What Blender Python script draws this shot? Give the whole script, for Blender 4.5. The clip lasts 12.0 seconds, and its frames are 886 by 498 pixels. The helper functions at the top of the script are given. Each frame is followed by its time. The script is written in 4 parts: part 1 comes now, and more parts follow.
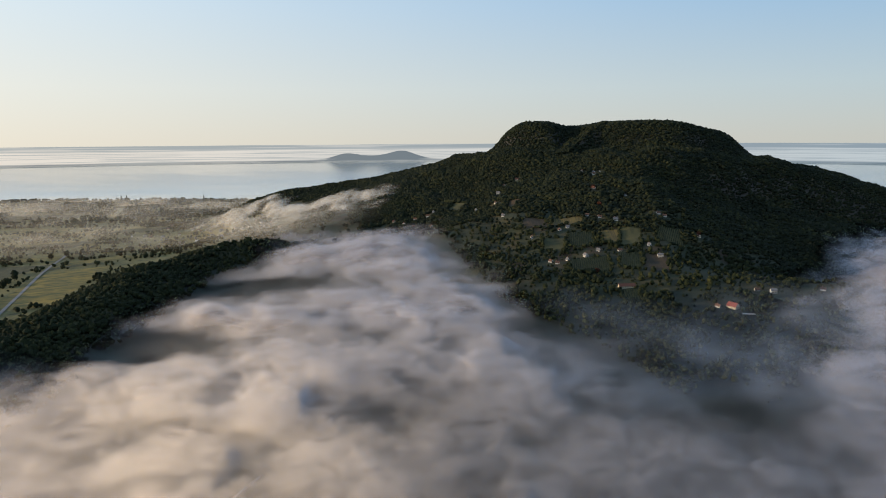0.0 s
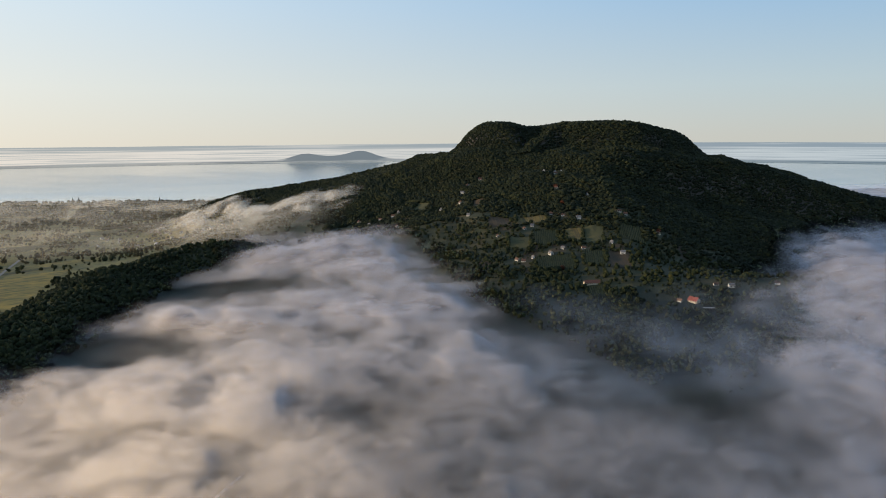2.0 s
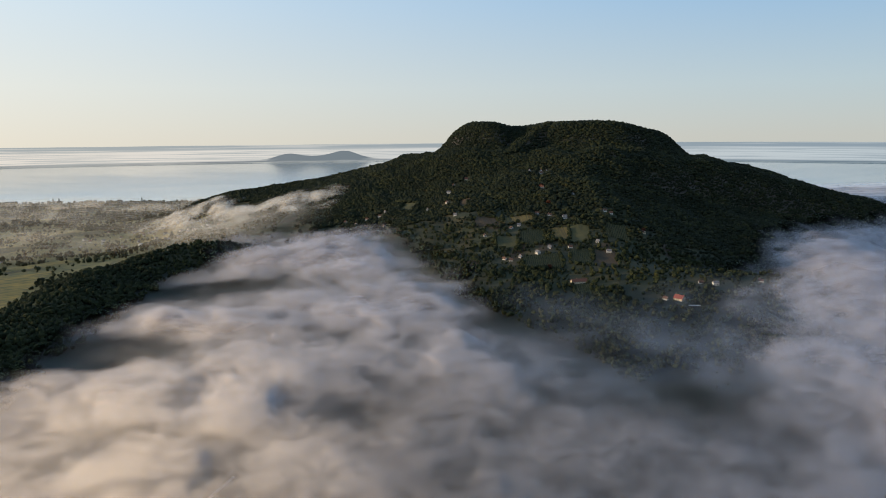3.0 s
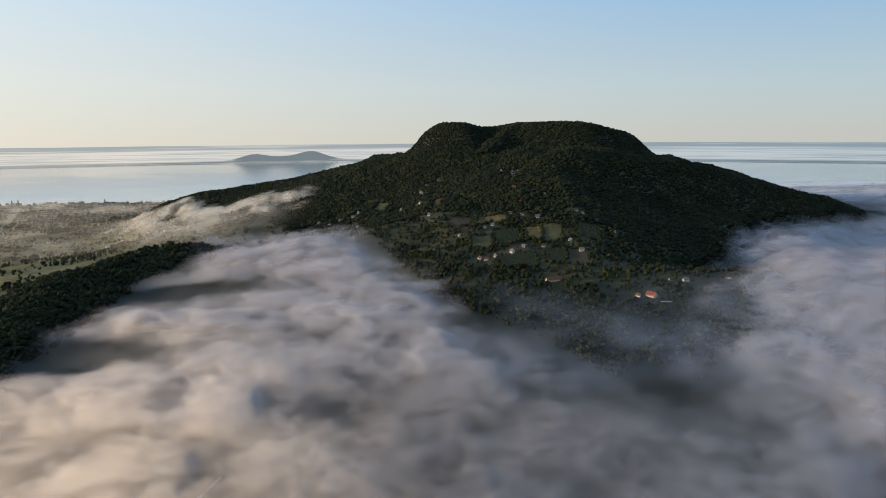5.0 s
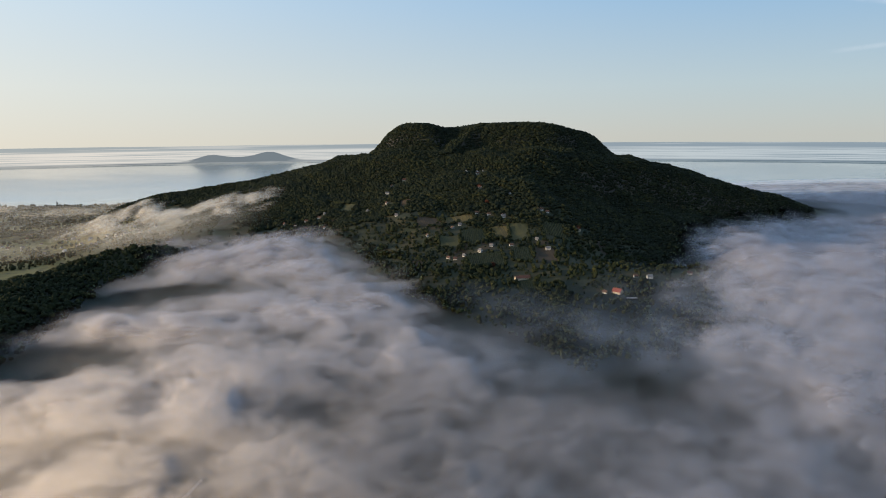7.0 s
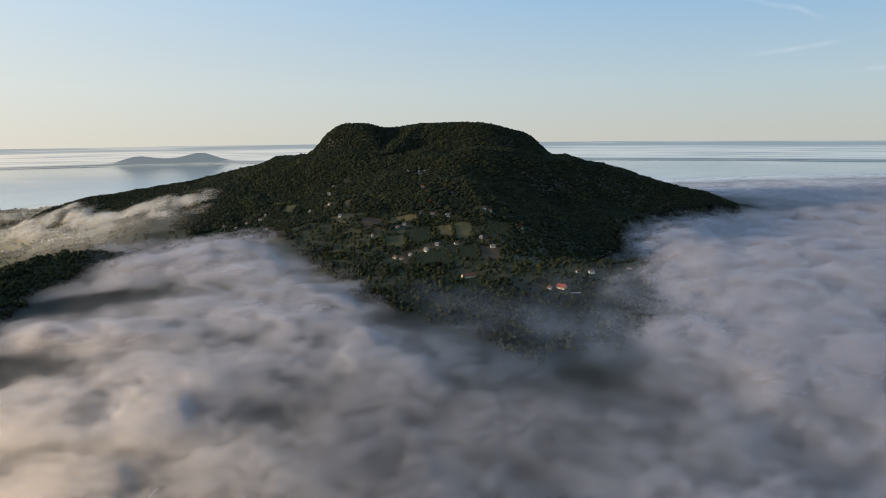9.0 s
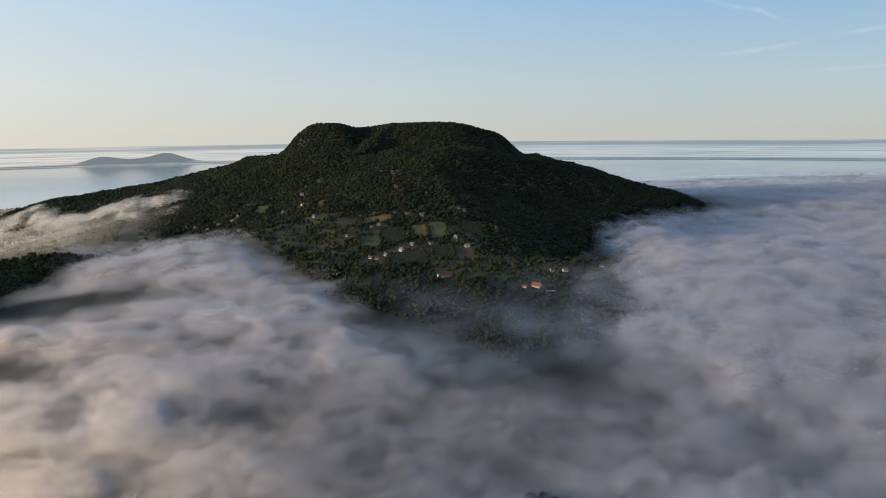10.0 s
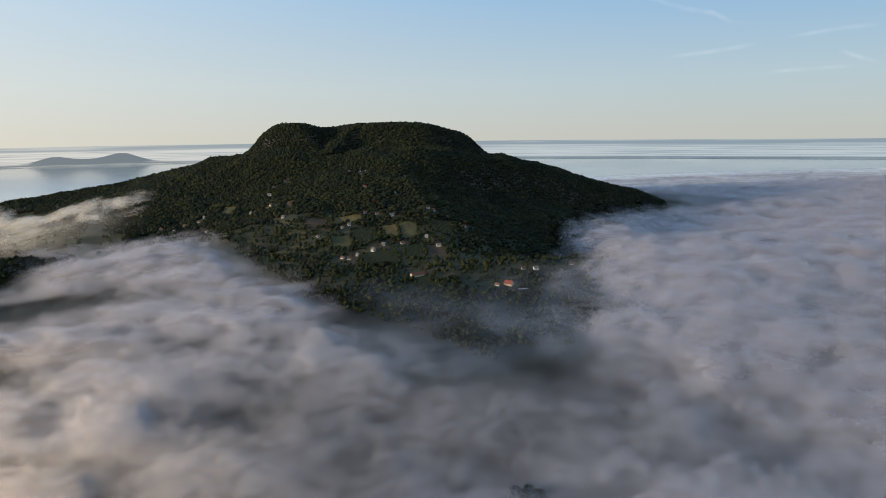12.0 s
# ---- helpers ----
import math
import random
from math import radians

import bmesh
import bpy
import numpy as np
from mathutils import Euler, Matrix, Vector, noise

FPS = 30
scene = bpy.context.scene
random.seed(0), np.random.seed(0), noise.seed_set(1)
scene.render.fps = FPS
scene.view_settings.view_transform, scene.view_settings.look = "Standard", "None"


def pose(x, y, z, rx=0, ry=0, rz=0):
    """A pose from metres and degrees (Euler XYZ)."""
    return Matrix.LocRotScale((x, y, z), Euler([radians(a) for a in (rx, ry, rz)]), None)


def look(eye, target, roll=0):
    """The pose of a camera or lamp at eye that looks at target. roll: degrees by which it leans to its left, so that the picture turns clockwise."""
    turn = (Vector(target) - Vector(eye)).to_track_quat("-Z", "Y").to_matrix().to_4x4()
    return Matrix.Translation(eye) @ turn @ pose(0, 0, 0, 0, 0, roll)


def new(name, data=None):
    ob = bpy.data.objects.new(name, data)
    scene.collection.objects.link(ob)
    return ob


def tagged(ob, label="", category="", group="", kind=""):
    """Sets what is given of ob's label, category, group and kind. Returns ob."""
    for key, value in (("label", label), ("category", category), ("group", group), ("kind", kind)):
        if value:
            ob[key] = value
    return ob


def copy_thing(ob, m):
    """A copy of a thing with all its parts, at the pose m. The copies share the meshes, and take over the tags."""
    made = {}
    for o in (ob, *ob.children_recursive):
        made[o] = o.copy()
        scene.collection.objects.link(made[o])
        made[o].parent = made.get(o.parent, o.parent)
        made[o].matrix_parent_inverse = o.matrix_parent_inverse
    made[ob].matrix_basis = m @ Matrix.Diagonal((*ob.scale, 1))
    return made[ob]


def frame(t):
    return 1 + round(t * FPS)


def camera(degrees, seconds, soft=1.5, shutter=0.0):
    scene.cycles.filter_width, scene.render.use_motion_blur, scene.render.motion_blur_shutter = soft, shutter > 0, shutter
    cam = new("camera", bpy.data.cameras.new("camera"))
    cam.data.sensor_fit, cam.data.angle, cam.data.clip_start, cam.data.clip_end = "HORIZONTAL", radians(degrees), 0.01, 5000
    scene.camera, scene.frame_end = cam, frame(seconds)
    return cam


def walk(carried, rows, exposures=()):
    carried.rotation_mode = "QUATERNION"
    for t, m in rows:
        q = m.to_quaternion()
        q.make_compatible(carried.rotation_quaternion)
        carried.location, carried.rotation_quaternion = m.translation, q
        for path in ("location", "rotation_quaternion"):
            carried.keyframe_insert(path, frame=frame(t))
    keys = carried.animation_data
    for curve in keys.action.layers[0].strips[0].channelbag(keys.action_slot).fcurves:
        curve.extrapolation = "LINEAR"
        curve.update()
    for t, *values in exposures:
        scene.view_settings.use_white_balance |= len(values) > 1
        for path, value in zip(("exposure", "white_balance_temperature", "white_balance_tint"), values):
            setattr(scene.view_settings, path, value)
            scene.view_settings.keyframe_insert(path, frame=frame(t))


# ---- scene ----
cam = camera(65.2, 12.0, 1.0)
METRES, EYE, TILT, LEAN, TURN = 125.0, 285.0, -8.9, 0.4, 0.0
ROWS = [
    (0.0, 0.0, 0.0, 0.0, -0.0, 0.0, 0.0),
    (0.5, -0.032, -0.0214, -0.002, -1.22, -0.01, 0.25),
    (1.0, -0.0677, -0.0438, -0.0032, -2.18, -0.01, 0.43),
    (1.5, -0.1009, -0.0644, -0.0036, -2.9, -0.02, 0.54),
    (2.0, -0.1312, -0.0842, -0.0043, -3.48, -0.03, 0.65),
    (2.5, -0.166, -0.104, -0.0058, -4.09, -0.03, 0.75),
    (3.0, -0.1971, -0.1222, -0.0051, -4.87, -0.07, 0.9),
    (5.0, -0.3412, -0.1922, -0.0084, -7.71, -0.11, 1.36),
    (5.5, -0.377, -0.2076, -0.0073, -8.2, -0.12, 1.43),
    (6.0, -0.415, -0.2234, -0.0085, -8.92, -0.11, 1.55),
    (6.5, -0.4553, -0.24, -0.0072, -9.86, -0.14, 1.72),
    (7.0, -0.494, -0.2541, -0.0051, -11.13, -0.2, 1.96),
    (9.0, -0.6587, -0.2874, -0.0088, -16.51, -0.43, 2.96),
    (9.5, -0.7033, -0.2953, -0.0069, -17.82, -0.51, 3.19),
    (10.0, -0.7481, -0.3015, -0.0027, -19.06, -0.61, 3.41),
    (10.5, -0.7944, -0.3067, 0.0001, -20.01, -0.67, 3.57),
    (11.0, -0.8391, -0.3131, 0.0044, -20.81, -0.74, 3.68),
    (11.5, -0.8837, -0.3189, 0.0092, -21.62, -0.81, 3.82),
    (12.0, -0.929, -0.3216, 0.0133, -22.38, -0.89, 3.93),
]
walk(cam, [(t, pose(0, 0, EYE, TILT, LEAN, TURN) @ pose(METRES * x, METRES * y, METRES * z, 90 + pitch, roll, yaw)) for t, x, y, z, yaw, pitch, roll in ROWS])

# ---- world, sun ----
SUN_AZ, SUN_EL = -97.0, 8.0          # degrees right of +y, degrees up
sa, se = radians(SUN_AZ), radians(SUN_EL)
TO_SUN = Vector((math.sin(sa) * math.cos(se), math.cos(sa) * math.cos(se), math.sin(se)))
scene.cycles.transparent_max_bounces = 32
world = bpy.data.worlds.new("world")
scene.world = world
world.use_nodes = True
wt = world.node_tree


def wnode(kind, **inputs):
    n = wt.nodes.new("ShaderNode" + kind)
    for key, value in inputs.items():
        socket = n.inputs[int(key[1:])] if key[0] == "i" and key[1:].isdigit() else n.inputs[key]
        if hasattr(value, "is_output"):
            wt.links.new(value, socket)
        else:
            socket.default_value = value
    return n


def wmath(how, a, b=0.0):
    n = wnode("Math", i0=a, i1=b)
    n.operation = how
    return n.outputs[0]


def wramp(fac, stops):
    r = wnode("ValToRGB", Fac=fac)
    e = r.color_ramp.elements
    while len(e) < len(stops):
        e.new(0.5)
    for k, (at, colour) in enumerate(stops):
        e[k].position, e[k].color = at, (*colour, 1)
    return r.outputs["Color"]


def wmix(fac, a, b):
    n = wt.nodes.new("ShaderNodeMix")
    n.data_type = "RGBA"
    for socket, value in ((n.inputs["Factor"], fac), (n.inputs[6], a), (n.inputs[7], b)):
        if hasattr(value, "is_output"):
            wt.links.new(value, socket)
        else:
            socket.default_value = value
    return n.outputs[2]


sky = wnode("TexSky")
sky.sky_type, sky.sun_disc = "NISHITA", False
sky.sun_elevation, sky.sun_rotation = radians(SUN_EL), radians(SUN_AZ)
sky.altitude, sky.air_density, sky.dust_density, sky.ozone_density = 300, 1.0, 0.3, 2.0
way = wnode("TexCoord").outputs["Generated"]
up = wnode("SeparateXYZ", Vector=way).outputs["Z"]
flat = wnode("VectorMath", i0=way, i1=(1, 1, 0))
flat.operation = "MULTIPLY"
unit = wnode("VectorMath", i0=flat.outputs[0])
unit.operation = "NORMALIZE"
toward = wnode("VectorMath", i0=unit.outputs[0], i1=(math.sin(sa), math.cos(sa), 0))
toward.operation = "DOT_PRODUCT"
near_sun = wmath("ADD", wmath("MULTIPLY", toward.outputs["Value"], 0.5), 0.5)
# hazy morning air: pale and warm near the sun, clear blue away from it and overhead
away_col = wramp(up, [(0.0, (0.53, 0.56, 0.54)), (0.07, (0.46, 0.58, 0.65)), (0.18, (0.28, 0.49, 0.73)), (0.45, (0.27, 0.43, 0.68)), (1.0, (0.20, 0.33, 0.56))])
sun_col = wramp(up, [(0.0, (1.0, 0.92, 0.77)), (0.07, (1.02, 0.99, 0.89)), (0.18, (0.92, 1.01, 1.03)), (0.45, (0.36, 0.50, 0.68)), (1.0, (0.20, 0.33, 0.56))])
haze = wmix(wmath("MULTIPLY", wmath("POWER", near_sun, 1.5), 1.25), away_col, sun_col)
clear = wnode("VectorMath", i0=sky.outputs[0])
clear.operation = "SCALE"
clear.inputs["Scale"].default_value = 0.1
wt.links.new(wmix(0.1, haze, clear.outputs[0]), wt.nodes["Background"].inputs["Color"])
wt.nodes["Background"].inputs["Strength"].default_value = 1.0
sun = new("sun", bpy.data.lights.new("sun", "SUN"))
sun.data.energy, sun.data.angle, sun.data.color = 4.3, radians(4.0), (1.0, 0.76, 0.52)
sun.matrix_world = look(TO_SUN * 3000, (0, 0, 0))
scene.view_settings.exposure = 0.0


# ---- noise and land form ----
def grain(x, y, seed=0):
    """Smooth gradient noise, about -0.7 to 0.7, with cells of 1."""
    x, y = np.asarray(x, float), np.asarray(y, float)
    i, j = np.floor(x).astype(np.int64), np.floor(y).astype(np.int64)
    fx, fy = x - i, y - j
    u, v = fx * fx * fx * (fx * (fx * 6 - 15) + 10), fy * fy * fy * (fy * (fy * 6 - 15) + 10)

    def corner(a, b):
        h = ((i + a) * 374761393 + (j + b) * 668265263 + seed * 144269) & 0x7FFFFFFF
        h = ((h ^ (h >> 13)) * 1274126177) & 0x7FFFFFFF
        turn = ((h ^ (h >> 16)) & 1023) / 1024 * 2 * np.pi
        return np.cos(turn) * (fx - a) + np.sin(turn) * (fy - b)

    top = corner(0, 0) * (1 - u) + corner(1, 0) * u
    low = corner(0, 1) * (1 - u) + corner(1, 1) * u
    return top * (1 - v) + low * v


def fbm(x, y, size, octaves=4, seed=0, gain=0.5):
    out, amp = 0, 1.0
    for k in range(octaves):
        out = out + amp * grain(np.asarray(x) / size + 17.3 * k, np.asarray(y) / size - 9.1 * k, seed + k)
        size, amp = size / 2.03, amp * gain
    return out


def ease(x, a, b):
    t = np.clip((np.asarray(x, float) - a) / (b - a), 0, 1)
    return t * t * (3 - 2 * t)


def lobe(x, y, mx, my, a, b):
    """Metres outside an oval."""
    dx, dy = x - mx, y - my
    q = np.sqrt((dx / a) ** 2 + (dy / b) ** 2) + 1e-6
    return np.hypot(dx, dy) * (1 - 1 / np.maximum(q, 0.05))


def outside(x, y):
    """Metres outside the edge of the table mountain's top, which has two lobes."""
    one, two = lobe(x, y, 276, 1985, 74, 110), lobe(x, y, 565, 1990, 226, 238)
    h = np.clip(0.5 + 0.5 * (two - one) / 40, 0, 1)
    return two * (1 - h) + one * h - 40 * h * (1 - h)


def ridge_line(x, y):
    """Metres to the right of the wooded ridge's crest, and its strength there."""
    return x - np.interp(y, (836, 1022, 1171, 1250, 1300, 1345, 1400), (-552, -531, -518, -476, -430, -368, -350)), ease(1400 - y, 0, 75) * ease(y, 620, 760)


SLOPE_D = (-400, -60, 0, 45, 90, 185, 300, 450, 570, 690, 820, 900, 1250, 1700)
SLOPE_Z = (8, 4, 0, -52, -68, -76, -120, -156, -194, -232, -255, -270, -302, -310)


def land(x, y):
    """Height of the ground over the lake."""
    x, y = np.asarray(x, float), np.asarray(y, float)
    d = outside(x, y)
    d = d + 22 * fbm(x, y, 240, 3, 5) * ease(d, 0, 160)
    z = 0
    for k in (-30, -15, 0, 15, 30):
        z = z + np.interp(d + k, SLOPE_D, SLOPE_Z) / 5
    z = z + 326
    top = 1 - ease(d, -50, 40)
    z = z - 11 * top * np.exp(-((x - 385) / 70) ** 2) - 2 * top * ease(x, 400, 500)
    z = z - 26 * ease(x, 540, 760) * ease(300 - d, 0, 300) - 38 * ease(x, 720, 1200) * ease(z, 30, 110)
    z = z - 15 * ease(190 - x, 0, 120) * ease(x + 520, 0, 260) * ease(y, 1500, 1700)
    # a spur runs down from the greater lobe, with a gully behind it
    s = np.clip(((x - 430) * -145 + (y - 1860) * -170) / (145 ** 2 + 170 ** 2), 0, 1)
    off = np.hypot(x - (430 - 145 * s), y - (1860 - 170 * s)) + 22 * fbm(x, y, 70, 3, 51)
    z = z - 30 * np.exp(-((x - 345) / 42) ** 2 - ((y - 1830) / 95) ** 2)
    z = np.maximum(z, 326 - 72 * s ** 1.25 - 0.8 * np.maximum(off - 6, 0) * ease(240 - off, 0, 60) - 400 * ease(off, 120, 180))
    # the front slope turns away from the sun past a blunt rib
    rib = x - np.interp(y, (1000, 1127, 1384, 1600), (375, 372, 400, 440))
    z = z - 84 * np.clip(rib / 260, 0, 1) * ease(y, 960, 1120) * ease(1660 - y, 0, 180)
    # knoll below the cliff, and a hollow towards the village
    z = z + 17 * np.exp(-((x - 492) / 38) ** 2 - ((y - 1590) / 30) ** 2)
    z = z - 34 * np.exp(-((x + 40) / 200) ** 2 - ((y - 1520) / 190) ** 2)
    z = z - 34 * np.exp(-((x + 660) / 190) ** 2 - ((y - 1790) / 190) ** 2)
    z = z + 15 * fbm(x + 0.3 * y, 0.6 * y, 120, 4, 9) * ease(d, 0, 120) * ease(900 - d, 0, 500) + 3 * fbm(x, y, 500, 3, 12)
    # a long even shoulder falls away to the lake on the village side, and a shallow step breaks the other flank
    crest = np.interp(x, (-820, -650, -576, -489, -403, -317, -231, -144, -59, 0, 90, 200), (20, 78, 114, 140, 152, 164, 175, 191, 212, 218, 218, -90))
    crest = crest - 0.26 * np.abs(y - 2110)
    h = np.clip(0.5 + 0.5 * (crest - z) / 14, 0, 1)
    z = z * (1 - h) + crest * h + 14 * h * (1 - h)
    z = z - 23 * np.exp(-((x - 895) / 85) ** 2) * ease(y, 1450, 1650) - 13 * np.exp(-((x - 770) / 70) ** 2 - ((y - 1590) / 110) ** 2) - 10 * np.exp(-((x - 120) / 50) ** 2) * ease(d, 5, 40) * ease(y, 1800, 1950)
    c, on = ridge_line(x, y)
    z = z + 30 * np.exp(-(np.where(c > 0, c / 85, c / 55)) ** 2) * on * (0.9 + 0.35 * fbm(x, y, 130, 2, 3))
    z = z - 30 * ease(900 - y, 0, 420) - 6 * ease(-x, -200, 300) * ease(y, 1200, 1700)
    # lake shore: the land dips under the water
    shore = 3450 + 60 * fbm(x, y, 500, 3, 21) + 180 * ease(x, 1500, 2600) - 230 * ease(x, 3000, 4400)
    return z - 40 * ease(y, shore - 120, shore + 200)


R0, RIM, MID = 2600.0, 4850.0, (-50.0, 0.0)


def drawn_in(p):
    """Brings what lies past 2.6 km in to 4.85 km at most, at its own bearing and height angle."""
    p = np.array(p, float)
    dx, dy = p[:, 0] - MID[0], p[:, 1] - MID[1]
    r = np.maximum(np.hypot(dx, dy), 1e-6)
    q = np.where(r > R0, R0 + (RIM - R0) * (1 - np.exp(-(r - R0) / (RIM - R0))), r)
    f = q / r
    z = np.where(r > R0, EYE - (EYE - p[:, 2]) * f, p[:, 2])
    z = z - 0.0055 * q * ease(np.degrees(np.arctan2(dx, dy)), 5, 58) * ease(r, 3000, 9000)
    return np.stack([MID[0] + dx * f, MID[1] + dy * f, z], 1)


def sheet(name, xs, ys, height, material, far=True, keep=None):
    """A height field over the grid xs, ys."""
    gx, gy = np.meshgrid(xs, ys)
    gx, gy = gx.ravel(), gy.ravel()
    return mesh_from(name, np.stack([gx, gy, height(gx, gy)], 1), grid_faces(len(xs), len(ys)), material, far, keep)


def grid_faces(n, m):
    a = (np.arange(m - 1)[:, None] * n + np.arange(n - 1)[None, :]).ravel()
    return np.stack([a, a + 1, a + n + 1, a + n], 1)


def mesh_from(name, v, f, material, far=True, keep=None, smooth=True):
    if far:
        v = drawn_in(v)
    if keep is not None:
        f = f[keep[f].any(1)]
    me = bpy.data.meshes.new(name)
    v, f = np.asarray(v, np.float32), np.asarray(f, np.int32)
    me.vertices.add(len(v))
    me.vertices.foreach_set("co", v.ravel())
    k = f.shape[1]
    me.loops.add(f.size)
    me.loops.foreach_set("vertex_index", f.ravel())
    me.polygons.add(len(f))
    me.polygons.foreach_set("loop_start", np.arange(0, f.size, k, dtype=np.int32))
    me.polygons.foreach_set("use_smooth", np.full(len(f), smooth))
    me.update(calc_edges=True)
    me.materials.append(material)
    return new(name, me)


def warped(mid, lo, hi, n, bend=2.2):
    """n steps from lo to hi that are closest together at mid."""
    u0 = math.asinh((lo - mid) / (hi - lo) * 2 * math.sinh(bend)) / bend
    u1 = math.asinh((hi - mid) / (hi - lo) * 2 * math.sinh(bend)) / bend
    return mid + (hi - lo) / 2 * np.sinh(bend * np.linspace(u0, u1, n)) / math.sinh(bend)


# ---- materials ----
class Nodes:
    def __init__(self, name):
        self.m = bpy.data.materials.new(name)
        self.m.use_nodes = True
        self.t = self.m.node_tree
        self.t.nodes.clear()
        self.out = self.t.nodes.new("ShaderNodeOutputMaterial")

    def node(self, kind, **inputs):
        n = self.t.nodes.new("ShaderNode" + kind)
        for key, value in inputs.items():
            socket = n.inputs[int(key[1:])] if key[0] == "i" and key[1:].isdigit() else n.inputs[key]
            self.set(socket, value)
        return n

    def set(self, socket, value):
        if hasattr(value, "is_output"):
            self.t.links.new(value, socket)
        else:
            socket.default_value = value

    def noise(self, size, detail=4, rough=0.55, where=None, stretch=None):
        where = where or self.node("NewGeometry").outputs["Position"]
        if stretch:
            mp = self.node("Mapping", Vector=where, Scale=stretch)
            where = mp.outputs[0]
        return self.node("TexNoise", Vector=where, Scale=1.0 / size, Detail=detail, Roughness=rough).outputs["Fac"]

    def ramp(self, fac, stops):
        r = self.node("ValToRGB", Fac=fac)
        e = r.color_ramp.elements
        while len(e) < len(stops):
            e.new(0.5)
        for k, (at, colour) in enumerate(stops):
            e[k].position, e[k].color = at, (*colour, 1) if len(colour) == 3 else colour
        return r.outputs["Color"]

    def mix(self, fac, a, b, how="MIX"):
        n = self.t.nodes.new("ShaderNodeMix")
        n.data_type, n.blend_type = "RGBA", how
        self.set(n.inputs["Factor"], fac)
        for socket, value in ((n.inputs[6], a), (n.inputs[7], b)):
            self.set(socket, (*value, 1) if isinstance(value, tuple) and len(value) == 3 else value)
        return n.outputs[2]

    def math(self, how, a, b=0.0, c=0.0):
        n = self.t.nodes.new("ShaderNodeMath")
        n.operation = how
        for socket, value in zip(n.inputs, (a, b, c)):
            self.set(socket, value)
        return n.outputs[0]

    def span(self, value, a, b, to=(0.0, 1.0)):
        n = self.t.nodes.new("ShaderNodeMapRange")
        n.interpolation_type = "SMOOTHSTEP"
        for socket, v in zip(n.inputs, (value, a, b, *to)):
            self.set(socket, v)
        return n.outputs[0]

    def attribute(self, name):
        n = self.node("Attribute")
        n.attribute_name = name
        return n

    def principled(self, colour, rough=0.9, bump=None, strength=0.5, distance=1.0, metal=0.0, **more):
        p = self.node("BsdfPrincipled", Roughness=rough, Metallic=metal, **more)
        self.set(p.inputs["Base Color"], (*colour, 1) if isinstance(colour, tuple) else colour)
        if bump is not None:
            self.t.links.new(self.node("Bump", Height=bump, Strength=strength, Distance=distance).outputs[0], p.inputs["Normal"])
        return self.done(p.outputs[0])

    def done(self, shader):
        self.t.links.new(shader, self.out.inputs["Surface"])
        return self.m


def ground_material():
    """Meadow, small parcels of worked land, and bare rock where it is steep."""
    n = Nodes("meadow_and_soil")
    geo = n.node("NewGeometry")
    a, b, c = n.noise(140, 5), n.noise(18, 5), n.noise(2.5, 4)
    col = n.ramp(a, [(0.3, (0.020, 0.026, 0.011)), (0.5, (0.032, 0.040, 0.014)), (0.7, (0.052, 0.052, 0.021))])
    level = n.node("Mapping", Vector=geo.outputs["Position"], Rotation=(0, 0, radians(13)))
    turned = n.node("Mapping", Vector=level.outputs[0], Scale=(1 / 24, 1 / 66, 0))
    cell = n.node("VectorMath", i0=turned.outputs[0])
    cell.operation = "FLOOR"
    pick = n.node("TexWhiteNoise", Vector=cell.outputs[0])
    pick.noise_dimensions = "2D"
    strip = n.ramp(pick.outputs["Value"], [(0.0, (0.018, 0.024, 0.010)), (0.35, (0.034, 0.038, 0.013)), (0.6, (0.048, 0.042, 0.016)), (0.8, (0.066, 0.056, 0.018)), (1.0, (0.044, 0.029, 0.015))])
    col = n.mix(n.span(n.noise(90, 3), 0.33, 0.47), col, strip)
    col = n.mix(n.span(b, 0.45, 0.75), col, (0.022, 0.030, 0.011))
    farmed = n.ramp(n.noise(170, 4, stretch=(0.6, 1.6, 1.0)), [(0.3, (0.075, 0.082, 0.026)), (0.5, (0.14, 0.13, 0.04)), (0.62, (0.22, 0.18, 0.06)), (0.75, (0.11, 0.10, 0.038))])
    out_west = n.span(n.node("SeparateXYZ", Vector=geo.outputs["Position"]).outputs[0], -420, -600)
    col = n.mix(out_west, col, n.mix(n.span(b, 0.5, 0.7), farmed, (0.062, 0.064, 0.024)))
    # low floor under the fog painted darker, for dark woods and fog shade
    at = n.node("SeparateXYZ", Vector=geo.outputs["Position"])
    floor_shade = n.math("MULTIPLY", n.span(at.outputs[2], 78, 50), n.span(at.outputs[0], -500, -440))
    col = n.mix(floor_shade, col, n.ramp(b, [(0.3, (0.009, 0.014, 0.010)), (0.7, (0.016, 0.022, 0.013))]))
    steep = n.span(n.node("SeparateXYZ", Vector=geo.outputs["Normal"]).outputs[2], 0.84, 0.72)
    rock = n.ramp(n.noise(9, 5), [(0.3, (0.030, 0.030, 0.024)), (0.7, (0.065, 0.058, 0.048))])
    col = n.mix(steep, col, rock)
    return n.principled(col, 0.95, c, 0.6, 0.6)


def foliage_material(name, dark, mid, light):
    n = Nodes(name)
    island = n.node("NewGeometry").outputs["Random Per Island"]
    col = n.ramp(island, [(0.0, dark), (0.55, mid), (0.93, light), (1.0, tuple(k * 1.3 for k in light))])
    col = n.mix(n.span(n.noise(60, 3), 0.35, 0.7), col, dark, "MIX")
    col = n.mix(n.span(n.noise(1.4, 3), 0.3, 0.75), col, tuple(k * 0.55 for k in mid))
    return n.principled(col, 0.9, n.noise(0.9, 3), 0.9, 0.8, **{"Specular IOR Level": 0.15})


